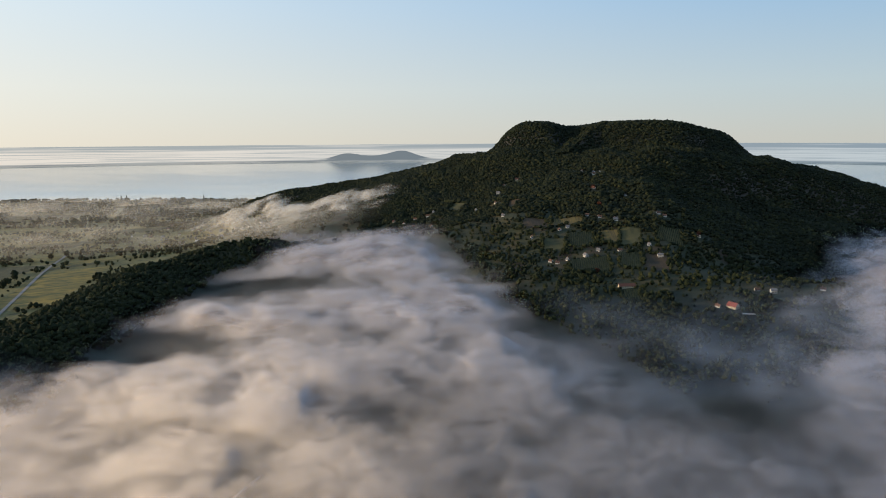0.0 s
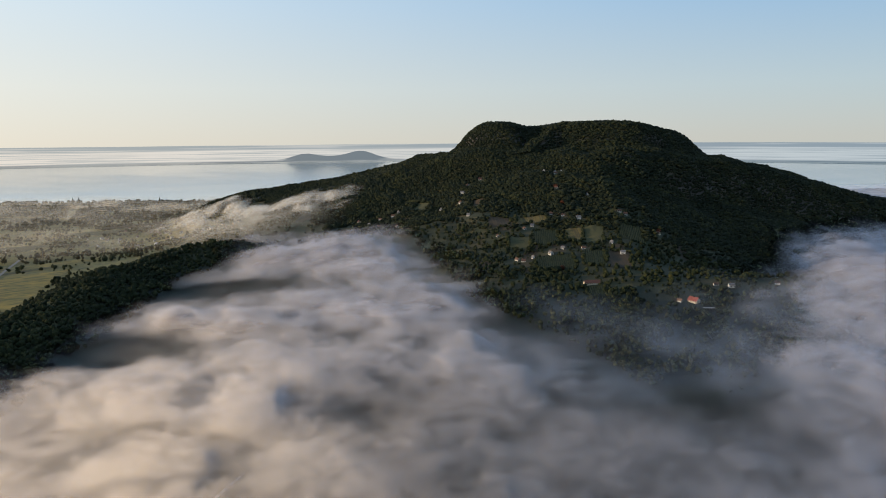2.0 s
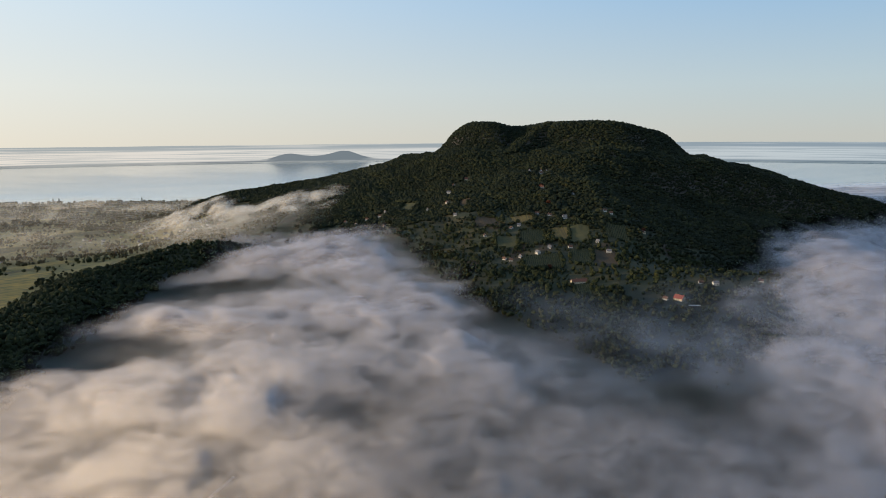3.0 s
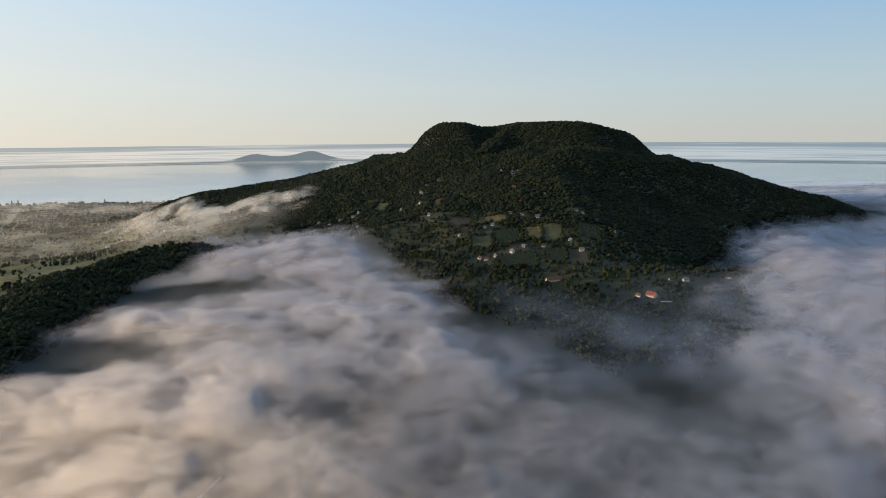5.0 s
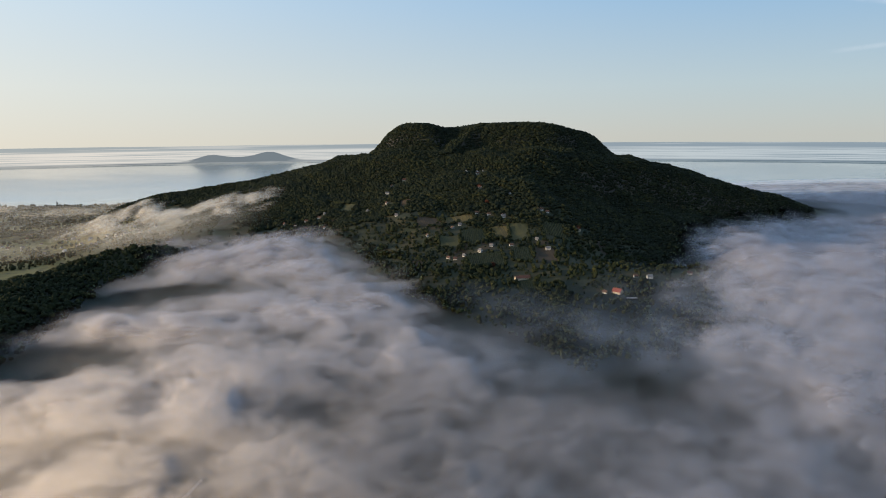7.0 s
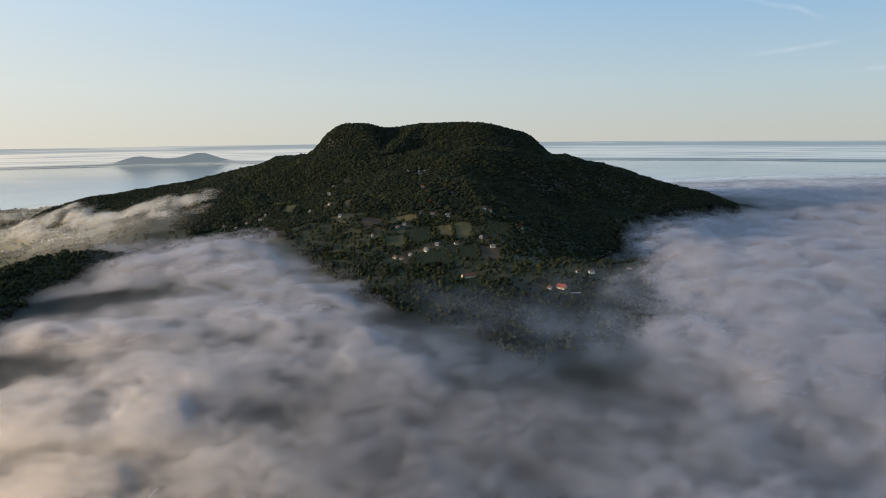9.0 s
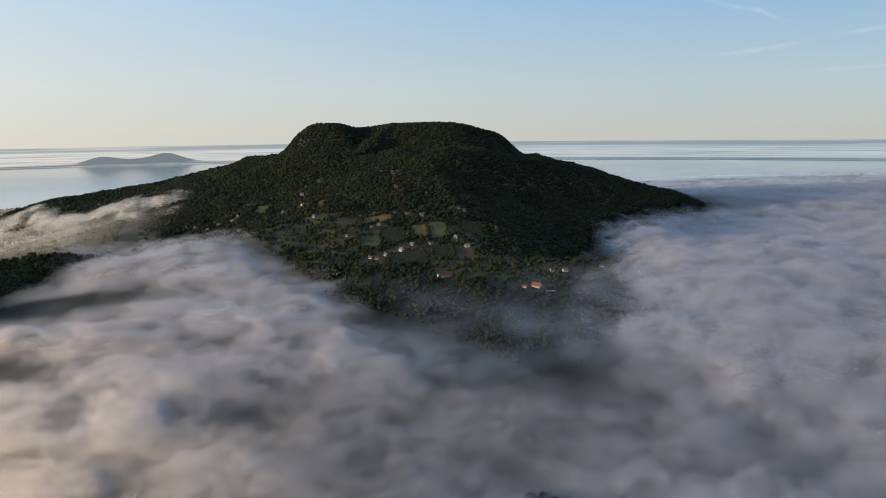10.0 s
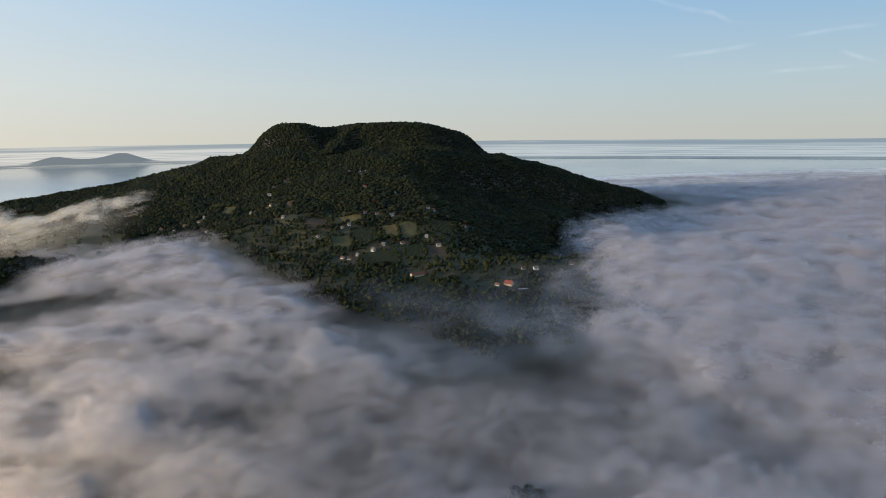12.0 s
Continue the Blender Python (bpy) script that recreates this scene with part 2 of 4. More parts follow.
def water_material():
    """Calm water that mirrors the low sky, ruffled by wind in long patches."""
    n = Nodes("lake_water")
    wind = n.noise(420, 5, 0.6, stretch=(0.3, 1.0, 3.0))
    ripple = n.noise(14, 3, 0.6, stretch=(0.25, 1.0, 1.0))
    still = n.node("Bump", Height=ripple, Strength=0.06, Distance=1.0, Normal=(0.0, 0.0, 1.0))
    mirror = n.node("BsdfGlossy", Color=(0.95, 0.96, 0.94, 1), Roughness=n.span(wind, 0.35, 0.65, (0.14, 0.22)), Normal=still.outputs[0])
    deep = n.node("BsdfDiffuse", Color=(0.05, 0.10, 0.12, 1))
    return n.done(n.node("MixShader", Fac=n.span(wind, 0.35, 0.65, (0.02, 0.06)), i1=mirror.outputs[0], i2=deep.outputs[0]).outputs[0])


def fog_material(name, size, lo, hi, density, fine=5.0, sent_to=(-1.1, -1.6, 0.0), share=0.07, bumpy=0.5, white=(0.66, 0.63, 0.655)):
    """Droplets scatter light whichever way the layer lies, so the layer is shaded as if it faced up and sunward."""
    n = Nodes(name)
    thick = n.attribute("thickness").outputs["Fac"]
    where = n.node("NewGeometry").outputs["Position"]
    swirl = n.node("VectorMath", i0=n.node("TexNoise", Vector=where, Scale=0.9 / size, Detail=1.0).outputs["Color"], i1=(size * 0.9, size * 0.9, size * 0.4))
    swirl.operation = "MULTIPLY"
    bend = n.node("VectorMath", i0=where, i1=swirl.outputs[0])
    bend.operation = "ADD"
    wisp = n.noise(size, fine + 1, 0.64, where=bend.outputs[0], stretch=(0.75, 1.0, 1.3))
    shred = n.noise(size * 0.3, 4, 0.6, where=bend.outputs[0], stretch=(0.7, 1.1, 1.3))
    wisp = n.math("ADD", n.math("MULTIPLY", wisp, 0.7), n.math("MULTIPLY", shred, 0.3))
    alpha = n.math("MULTIPLY", thick, n.math("MULTIPLY", n.span(wisp, lo, hi), density))
    level = n.node("VectorMath", i0=n.node("NewGeometry").outputs["Normal"], i1=(0.28, 0.28, 1.0))
    level.operation = "MULTIPLY"
    sunward = n.node("VectorMath", i0=level.outputs[0], i1=(0.07 * math.sin(sa), 0.07 * math.cos(sa), 0.0))
    sunward.operation = "ADD"
    facing = n.node("VectorMath", i0=sunward.outputs[0])
    facing.operation = "NORMALIZE"
    puff = n.node("Bump", Height=wisp, Strength=bumpy, Distance=size * 0.3, Normal=facing.outputs[0])
    soft = n.node("BsdfDiffuse", Color=(*white, 1), Normal=puff.outputs[0])
    # some of the light goes on forwards, so the fog is brightest towards the sun
    sent = n.node("VectorMath", i0=puff.outputs[0], i1=sent_to)
    sent.operation = "ADD"
    sent_unit = n.node("VectorMath", i0=sent.outputs[0])
    sent_unit.operation = "NORMALIZE"
    onward = n.node("BsdfGlossy", Color=(0.78, 0.70, 0.50, 1), Roughness=0.42, Normal=sent_unit.outputs[0])
    body = n.node("MixShader", Fac=share, i1=soft.outputs[0], i2=onward.outputs[0])
    clear = n.node("BsdfTransparent")
    return n.done(n.node("MixShader", Fac=alpha, i1=clear.outputs[0], i2=body.outputs[0]).outputs[0])


M_GROUND = ground_material()
M_FOREST = foliage_material("forest_leaves", (0.010, 0.016, 0.009), (0.022, 0.029, 0.012), (0.050, 0.051, 0.018))
M_HEDGE = foliage_material("garden_leaves", (0.013, 0.020, 0.009), (0.028, 0.036, 0.013), (0.060, 0.060, 0.020))
M_RUSSET = foliage_material("russet_leaves", (0.05, 0.018, 0.01), (0.11, 0.035, 0.016), (0.16, 0.06, 0.02))
M_WATER = water_material()

# ---- ground and lake ----
land_xs, land_ys = warped(200, -6500, 6500, 370, 3.0), warped(1500, -4200, 5600, 340, 2.6)
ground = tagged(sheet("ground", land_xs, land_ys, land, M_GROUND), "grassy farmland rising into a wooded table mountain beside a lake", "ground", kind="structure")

ang = np.radians(np.linspace(-100, 100, 401))
rad = np.concatenate([np.linspace(2300, 6000, 60), np.geomspace(6200, 11500, 40)])
ga, gr = np.meshgrid(ang, rad)
lake_v = np.stack([MID[0] + np.sin(ga).ravel() * gr.ravel(), MID[1] + np.cos(ga).ravel() * gr.ravel(), np.zeros(ga.size)], 1)
water = tagged(mesh_from("water", lake_v, grid_faces(len(ang), len(rad)), M_WATER), "wide calm pale blue lake reaching to a far shore", "lake", kind="structure")

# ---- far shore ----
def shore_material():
    """Land many kilometres off; haze and sunlit air are painted in as glowing colour."""
    n = Nodes("far_land_painted_haze")
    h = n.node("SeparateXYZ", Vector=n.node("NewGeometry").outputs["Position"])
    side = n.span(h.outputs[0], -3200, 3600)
    # warm on the sun's side, bluer away: the air's glow put into the colours
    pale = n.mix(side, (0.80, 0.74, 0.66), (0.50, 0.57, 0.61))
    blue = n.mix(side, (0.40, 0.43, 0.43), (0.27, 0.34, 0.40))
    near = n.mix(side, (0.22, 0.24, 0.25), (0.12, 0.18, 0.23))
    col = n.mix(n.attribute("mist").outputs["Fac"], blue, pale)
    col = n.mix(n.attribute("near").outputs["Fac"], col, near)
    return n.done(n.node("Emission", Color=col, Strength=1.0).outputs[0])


def twin_hills(deg, r):
    z = 0
    for mid_deg, wide, tall in ((-2.7, 1.25, 92), (-7.3, 1.15, 66), (-4.6, 3.6, 58)):
        z = z + tall * np.exp(-((deg - mid_deg) / wide) ** 2)
    return z * np.exp(-((r - 10600) / 500) ** 2)


rad = np.geomspace(9700, 46000, 80)
ga, gr = np.meshgrid(ang, rad)
deg, gr1 = np.degrees(ga).ravel(), gr.ravel()
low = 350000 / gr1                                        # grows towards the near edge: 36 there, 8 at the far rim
hills = twin_hills(deg, gr1)
far_z = hills + 10 + 45 * ease(deg, 6, 34) * ease(gr1, 26000, 43000) + 55 * ease(gr1, 20000, 44000) + 12 * fbm(deg, low * 0.0, 6, 4, 41) * ease(gr1, 20000, 40000)
far_v = np.stack([MID[0] + np.sin(ga).ravel() * gr1, MID[1] + np.cos(ga).ravel() * gr1, far_z], 1)
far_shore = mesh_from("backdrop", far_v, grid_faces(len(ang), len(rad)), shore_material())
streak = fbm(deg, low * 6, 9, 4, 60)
# haze painted per vertex: pale mist streaks, darker near shore and twin hills
painted_mist = np.clip(ease(low, 12, 17) * (0.75 + 1.3 * streak) + 0.5 * ease(fbm(deg, low * 5, 12, 3, 66), 0.1, 0.4), 0, 1)
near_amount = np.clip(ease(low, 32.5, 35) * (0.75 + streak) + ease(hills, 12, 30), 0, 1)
for key, value in (("mist", painted_mist), ("near", near_amount)):
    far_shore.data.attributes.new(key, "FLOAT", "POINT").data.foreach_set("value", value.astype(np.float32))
tagged(far_shore, "far lake shore with low twin hills, morning haze painted on", "far shore", kind="structure")


# ---- fields, plots and road: where they lie ----
# middle x, y, width, depth, turn in degrees, what grows there
PLOTS = [
    (230, 1282, 58, 34, 12, "straw"), (168, 1287, 44, 48, 10, "ploughed"), (239, 1196, 46, 68, 10, "vine"),
    (290, 1196, 30, 48, 12, "straw"), (322, 1184, 36, 72, 14, "grass"), (298, 1088, 36, 68, 13, "vine"),
    (335, 1076, 38, 68, 14, "ploughed"), (232, 1082, 64, 60, 8, "vine"), (27, 1521, 34, 50, 28, "grass"),
    (139, 1407, 20, 48, 22, "ploughed"), (264, 957, 26, 38, 8, "vine"), (392, 1190, 44, 60, 12, "vine"),
    (60, 1475, 30, 40, 28, "vine"), (190, 1180, 40, 50, 10, "grass"),
]


def in_plot(x, y, margin=0.0):
    hit = np.zeros(np.shape(x), bool)
    for mx, my, w, d, turn, kind in PLOTS:
        c, s = math.cos(radians(turn)), math.sin(radians(turn))
        u, v = (x - mx) * c - (y - my) * s, (x - mx) * s + (y - my) * c
        hit |= (np.abs(u) < w / 2 + margin) & (np.abs(v) < d / 2 + margin)
    return hit


# houses on the slope: x, y, kind, turn in degrees
HOUSES = [
    (122, 1543, 3, 65), (139, 1591, 0, 20), (169, 1602, 2, 70), (109, 1447, 0, 10), (69, 1459, 1, 5), (116, 1344, 1, 60),
    (308, 1548, 1, 0), (333, 1543, 1, 4), (346, 1543, 1, -6), (328, 1517, 0, 85), (306, 1412, 2, 40), (210, 1244, 0, 25),
    (226, 1254, 1, 80), (270, 1296, 0, 70), (174, 1110, 0, 30), (183, 1100, 0, 75), (201, 1110, 1, 20), (157, 1220, 0, 0),
]
HOUSES += [
    (360, 1369, 1, -4), (289, 1275, 0, 80), (313, 1254, 3, 85), (232, 1118, 3, 15), (256, 1134, 1, 50), (291, 1130, 0, 85),
    (343, 1143, 1, 30), (348, 1098, 3, 75), (395, 1269, 0, 85), (405, 1264, 0, 80), (446, 1203, 2, 20), (440, 953, 0, 85),
    (459, 944, 3, 80), (367, 905, 0, 30), (530, 948, 0, 60), (521, 1097, 2, 45),
]
# the hamlet in the hollow
HOUSES += [(-34, 1492, 0, 70), (-22, 1506, 1, 10), (-62, 1511, 0, 60), (-109, 1510, 2, 20), (-63, 1441, 0, 80), (-25, 1399, 0, 10), (-85, 1472, 1, 45), (-4, 1429, 2, 75)]


# the nearer houses of the village on the plain
VILLAGE = [
    (-613, 1896), (-605, 1942), (-563, 1862), (-557, 1911), (-487, 1729), (-498, 1834), (-446, 1697), (-425, 1691), (-627, 1861), (-552, 1739),
    (-520, 1775), (-677, 1872), (-391, 1646), (-742, 1928), (-776, 1895), (-585, 1800), (-468, 1770), (-650, 1920), (-535, 1840), (-420, 1740), (-830, 1910), (-700, 1960),
]


def by_house(x, y):
    """True in a house's clearing, which opens down the slope."""
    hit = np.zeros(np.shape(x), bool)
    for hx, hy, kind, turn in HOUSES + [(265, 984, 0, 0), (385, 900, 0, 0), (395, 874, 0, 0)]:
        hit |= (np.abs(x - hx) < 8) & (y - hy < 9) & (y - hy > -20)
    for hx, hy in VILLAGE:
        hit |= (np.abs(x - hx) < 10) & (y - hy < 10) & (y - hy > -38)
    return hit


# farm fields on the plain behind the ridge, the same way
FIELDS = [
    (-700, 1215, 118, 300, -9, "hay"), (-742, 1470, 120, 70, -32, "hay"), (-765, 1410, 100, 30, -30, "grass"),
    (-905, 1390, 120, 150, 10, "grass"), (-930, 1560, 130, 60, 10, "hay"), (-1010, 1790, 150, 90, 6, "grass"),
    (-1300, 2150, 260, 120, 4, "hay"), (-1500, 2600, 300, 160, 0, "grass"), (-900, 2030, 160, 80, 8, "grass"),
]
ROAD = ((-690, 1050), (-856, 1519))

# ---- woods ----
def ico(level):
    bm = bmesh.new()
    bmesh.ops.create_icosphere(bm, subdivisions=level, radius=1.0)
    v = np.array([p.co[:] for p in bm.verts])
    f = np.array([[p.index for p in q.verts] for q in bm.faces])
    bm.free()
    return v, f


def clumps(centres, radii, level, rng, tall=0.95, rough=0.22):
    """Uneven leafy clumps: vertices and faces of one mesh."""
    v, f = ico(level)
    n = len(centres)
    turn = rng.uniform(0, 2 * np.pi, n)
    c, s = np.cos(turn)[:, None], np.sin(turn)[:, None]
    rough = 1 + rng.uniform(-rough, rough, (n, len(v)))
    tall = tall * rng.uniform(0.8, 1.25, n)[:, None]
    x, y, z = v[None, :, 0] * rough, v[None, :, 1] * rough, v[None, :, 2] * rough * tall
    p = np.stack([x * c - y * s, x * s + y * c, z], 2) * radii[:, None, None] + centres[:, None, :]
    return p.reshape(-1, 3), (f[None] + (np.arange(n) * len(v))[:, None, None]).reshape(-1, 3)


def in_fields(x, y):
    hit = np.zeros(np.shape(x), bool)
    for mx, my, w, d, turn, kind in FIELDS:
        c, s = math.cos(radians(turn)), math.sin(radians(turn))
        u, v = (x - mx) * c - (y - my) * s, (x - mx) * s + (y - my) * c
        hit |= (np.abs(u) < w / 2) & (np.abs(v) < d / 2)
    return hit


def off_road(x, y):
    (ax, ay), (bx, by) = ROAD
    length = math.hypot(bx - ax, by - ay)
    return np.abs((x - ax) * (by - ay) - (y - ay) * (bx - ax)) / length


def hedgerow(x, y):
    """Metres to the nearest edge of the narrow parcels that run down the slope."""
    c, s = math.cos(radians(13)), math.sin(radians(13))
    u, v = (x * c - y * s) / 48, (x * s + y * c) / 66
    return np.minimum(np.abs(u - np.round(u)) * 48, np.abs(v - np.round(v)) * 66)


def wooded(x, y):
    """How thickly the ground is wooded, 0 to 1."""
    d = outside(x, y)
    z = land(x, y)
    w = 1 - 0.8 * ease(d + 110 * fbm(x, y, 170, 4, 31) - 260 * ease(x, 520, 800) - 60 * ease(-x, 0, 200), 480, 620)
    groves = ease(fbm(x, y, 75, 4, 34), -0.08, 0.2)
    w = np.where(w < 0.95, np.maximum(w * (0.4 + 3.4 * groves), 0.24), w)
    w = np.where(d > 860, 0.9 * groves + 0.3, w)
    w = np.where((d > 480) & (x > -120), np.maximum(w, 0.75 * np.exp(-(hedgerow(x, y) / 3.2) ** 2) * ease(fbm(x, y, 55, 2, 35), -0.25, 0.1)), w)
    w = np.where((x < -120 + 60 * fbm(x, y, 80, 3, 39)) & (d > 330) & (y < 1500 + 200 * ease(-x, 220, 330) + 50 * fbm(x, y, 60, 3, 40)), 0.10 + 0.4 * groves * ease(1430 - y, 0, 60) + 0.55 * groves * ease(y, 1480, 1560), w)
    w = np.where((x < 0) & (y > 1960 + 0.1 * x) & (y < 2300) & (z > 80), 1.0, w)
    plain = (x < -560) & (y < 3000) & (z < 85)
    w = np.where(plain, 0.09 + 0.6 * ease(fbm(x, 1.6 * y, 130, 4, 36), -0.02, 0.2), w)
    w = np.where((x < -900) & (y > 2500), 0.2 + 0.6 * ease(fbm(x, 1.5 * y, 200, 4, 37), 0.0, 0.25), w)
    c, on = ridge_line(x, y)
    w = np.maximum(w, np.exp(-(np.maximum(np.abs(c - 28) - 30, 0) / 62) ** 6) * on)
    w = np.where(in_plot(x, y, -1.0) | by_house(x, y), 0, w)
    w = np.where(in_fields(x, y) & (c < -45), 0, w)
    w = np.where(off_road(x, y) < 9, 0, w)
    return np.where(z < 3, 0, w)


def scatter(x0, x1, y0, y1, step, rng):
    gx, gy = np.meshgrid(np.arange(x0, x1, step), np.arange(y0, y1, step))
    return gx.ravel() + rng.uniform(-0.48, 0.48, gx.size) * step, gy.ravel() + rng.uniform(-0.48, 0.48, gx.size) * step


def wood_stand(name, label, x0, x1, y0, y1, step, small, big, level, material, seed, each=1, inside=None, tall=0.95):
    rng = np.random.default_rng(seed)
    gx, gy = scatter(x0, x1, y0, y1, step, rng)
    keep = rng.uniform(0, 1, gx.size) < wooded(gx, gy)
    if inside is not None:
        keep &= inside(gx, gy)
    gx, gy = gx[keep], gy[keep]
    steep = np.hypot(land(gx + 6, gy) - land(gx - 6, gy), land(gx, gy + 6) - land(gx, gy - 6)) / 12
    keep = rng.uniform(0, 1, gx.size) > 0.18 * ease(steep + 0.3 * fbm(gx, gy, 60, 3, 46), 0.85, 1.15)
    gx, gy = gx[keep], gy[keep]
    rr = small + (big - small) * rng.uniform(0, 1, gx.size) ** 1.6
    rr = rr * (1 + 0.35 * fbm(gx, gy, 60, 2, 44))
    pos = np.stack([gx, gy, land(gx, gy) + rr * 0.85], 1)
    if each > 1:
        base, size = pos, rr
        pos, rr = [base], [size * 0.85]
        for k in range(each - 1):
            a, r = rng.uniform(0, 2 * np.pi, len(base)), size * rng.uniform(0.35, 0.75, len(base))
            pos.append(base + np.stack([np.cos(a) * r, np.sin(a) * r, size * rng.uniform(-0.2, 0.65, len(base))], 1))
            rr.append(size * rng.uniform(0.4, 0.65, len(base)))
        pos, rr = np.concatenate(pos), np.concatenate(rr)
    v, f = clumps(pos, rr, level, rng, tall, 0.3)
    return tagged(mesh_from(name, v, f, material, True, None, False), label, "woods", kind="stuff")


def by_ridge(x, y):
    c, on = ridge_line(x, y)
    return (np.abs(c) < 130) & (y < 1640)


wood_stand("ridge_woods", "dense dark broadleaf trees covering a low ridge", -760, -250, 640, 1640, 7.5, 2.8, 6.0, 1, M_HEDGE, 4, 3, by_ridge)
wood_stand("mountain_woods", "dense dark green broadleaf woods on the mountain", -900, 1750, 1150, 2200, 5.0, 2.3, 5.0, 1, M_FOREST, 5, 1, lambda x, y: ~by_ridge(x, y) & ((outside(x, y) < 600) & (y < 2130) | (x < 0) & (y > 2000) & (y < 2170)), 0.75)
wood_stand("orchard_trees", "scattered garden and hedge trees on the lower slope", -440, 1000, 590, 1500, 5.9, 1.8, 4.9, 1, M_HEDGE, 6, 2, lambda x, y: ~by_ridge(x, y) & (outside(x, y) >= 600) & (y > 700 + 90 * fbm(x, y, 60, 3, 48)) & (x > np.interp(y, (560, 720, 850, 980, 1130, 1300, 1480), (250, 230, 150, 80, 40, 0, -440))) & (x < np.interp(y, (590, 720, 850, 1000, 1200), (480, 560, 640, 740, 1000))))
wood_stand("plain_woods", "misty copses and hedgerows on the plain", -1500, -440, 900, 2300, 11.0, 2.6, 5.5, 1, M_HEDGE, 7, 2, lambda x, y: ~by_ridge(x, y))
wood_stand("shore_woods", "dark belt of trees along the lake shore", -2600, -100, 2300, 3500, 15.0, 4.0, 8.0, 1, M_FOREST, 8, 1)


# hedges along the edges of the plots
rng = np.random.default_rng(9)
hedge_x, hedge_y = [], []
for mx, my, w, d, turn, kind in PLOTS:
    c, s = math.cos(radians(turn)), math.sin(radians(turn))
    for u0, v0, u1, v1 in ((-w / 2, -d / 2, -w / 2, d / 2), (w / 2, -d / 2, w / 2, d / 2), (-w / 2, d / 2, w / 2, d / 2), (-w / 2, -d / 2, w / 2, -d / 2)):
        n = int(math.hypot(u1 - u0, v1 - v0) / 3.0)
        t = rng.uniform(0, 1, n)
        t = t[fbm(t * 40 + mx, t * 0 + my, 12, 2, 47) > -0.12]
        u, v = u0 + (u1 - u0) * t + rng.normal(0, 1.3, len(t)), v0 + (v1 - v0) * t + rng.normal(0, 1.3, len(t))
        hedge_x.append(mx + u * c + v * s)
        hedge_y.append(my - u * s + v * c)
hedge_x, hedge_y = np.concatenate(hedge_x), np.concatenate(hedge_y)
free = ~by_house(hedge_x, hedge_y)
hedge_x, hedge_y = hedge_x[free], hedge_y[free]
hedge_r = rng.uniform(1.2, 3.4, len(hedge_x))
v, f = clumps(np.stack([hedge_x, hedge_y, land(hedge_x, hedge_y) + hedge_r * 0.8], 1), hedge_r, 1, rng)
tagged(mesh_from("hedge_bushes", v, f, M_HEDGE, True, None, False), "bushy hedges and small trees between the plots", "hedge", kind="stuff")


# ---- parts and simple shapes ----
def part(name, bm, material, parent, label=""):
    me = bpy.data.meshes.new(name)
    bm.to_mesh(me)
    bm.free()
    me.materials.append(material)
    ob = new(name, me)
    ob.parent = parent
    return tagged(ob, label) if label else ob


def box(bm, x0, x1, y0, y1, z0, z1):
    v = [bm.verts.new((x, y, z)) for z in (z0, z1) for x, y in ((x0, y0), (x1, y0), (x1, y1), (x0, y1))]
    for f in ((3, 2, 1, 0), (4, 5, 6, 7), (0, 1, 5, 4), (1, 2, 6, 5), (2, 3, 7, 6), (3, 0, 4, 7)):
        bm.faces.new([v[k] for k in f])
    return bm


def prism(bm, w, d, z0, z1, over=0.0, thick=0.0):
    """A gable along y; with thick, two roof slabs that overhang."""
    if not thick:
        ends = [[bm.verts.new(p) for p in ((-w / 2, y, z0), (w / 2, y, z0), (0, y, z1))] for y in (-d / 2, d / 2)]
        a, b = ends
        bm.faces.new(a)
        bm.faces.new(b[::-1])
        for i, j in ((0, 2), (2, 1), (1, 0)):
            bm.faces.new((a[i], a[j], b[j], b[i]))
        return bm
    slope = (z1 - z0) / (w / 2)
    for side in (-1, 1):
        xs = (0.0, side * (w / 2 + over))
        zs = (z1 + thick, z0 - over * slope + thick)
        v = [bm.verts.new((x, y, z - t)) for y in (-d / 2 - over, d / 2 + over) for t in (0, thick) for x, z in zip(xs, zs)]
        for f in ((0, 1, 3, 2), (4, 6, 7, 5), (0, 4, 5, 1), (2, 3, 7, 6), (1, 5, 7, 3), (0, 2, 6, 4)):
            bm.faces.new([v[k] for k in f])
    return bm


def plain_material(name, colour, vary, size, rough=0.85, bump=0.3):
    n = Nodes(name)
    col = n.mix(n.span(n.noise(size, 5), 0.3, 0.7), colour, vary)
    col = n.mix(n.span(n.noise(size * 0.12, 4), 0.45, 0.8), col, tuple(k * 0.7 for k in colour))
    return n.principled(col, rough, n.noise(size * 0.2, 4), bump, 0.2)


M_PLASTER = plain_material("white_plaster", (0.55, 0.53, 0.49), (0.44, 0.42, 0.37), 2.5)
M_CREAM = plain_material("cream_plaster", (0.55, 0.47, 0.33), (0.45, 0.38, 0.27), 2.5)
M_TILE_RED = plain_material("red_roof_tiles", (0.24, 0.055, 0.032), (0.17, 0.042, 0.026), 1.5)
M_TILE_RUST = plain_material("rust_roof_tiles", (0.13, 0.052, 0.032), (0.09, 0.04, 0.027), 1.5)
M_TILE_BROWN = plain_material("brown_roof_tiles", (0.13, 0.07, 0.045), (0.09, 0.05, 0.035), 1.5)
M_TILE_GREY = plain_material("grey_roof_slate", (0.16, 0.16, 0.16), (0.11, 0.11, 0.115), 1.5)
M_WOODEN = plain_material("weathered_wood", (0.10, 0.06, 0.035), (0.07, 0.045, 0.03), 0.8)
M_BRICK = plain_material("chimney_brick", (0.25, 0.11, 0.07), (0.18, 0.08, 0.05), 0.6)
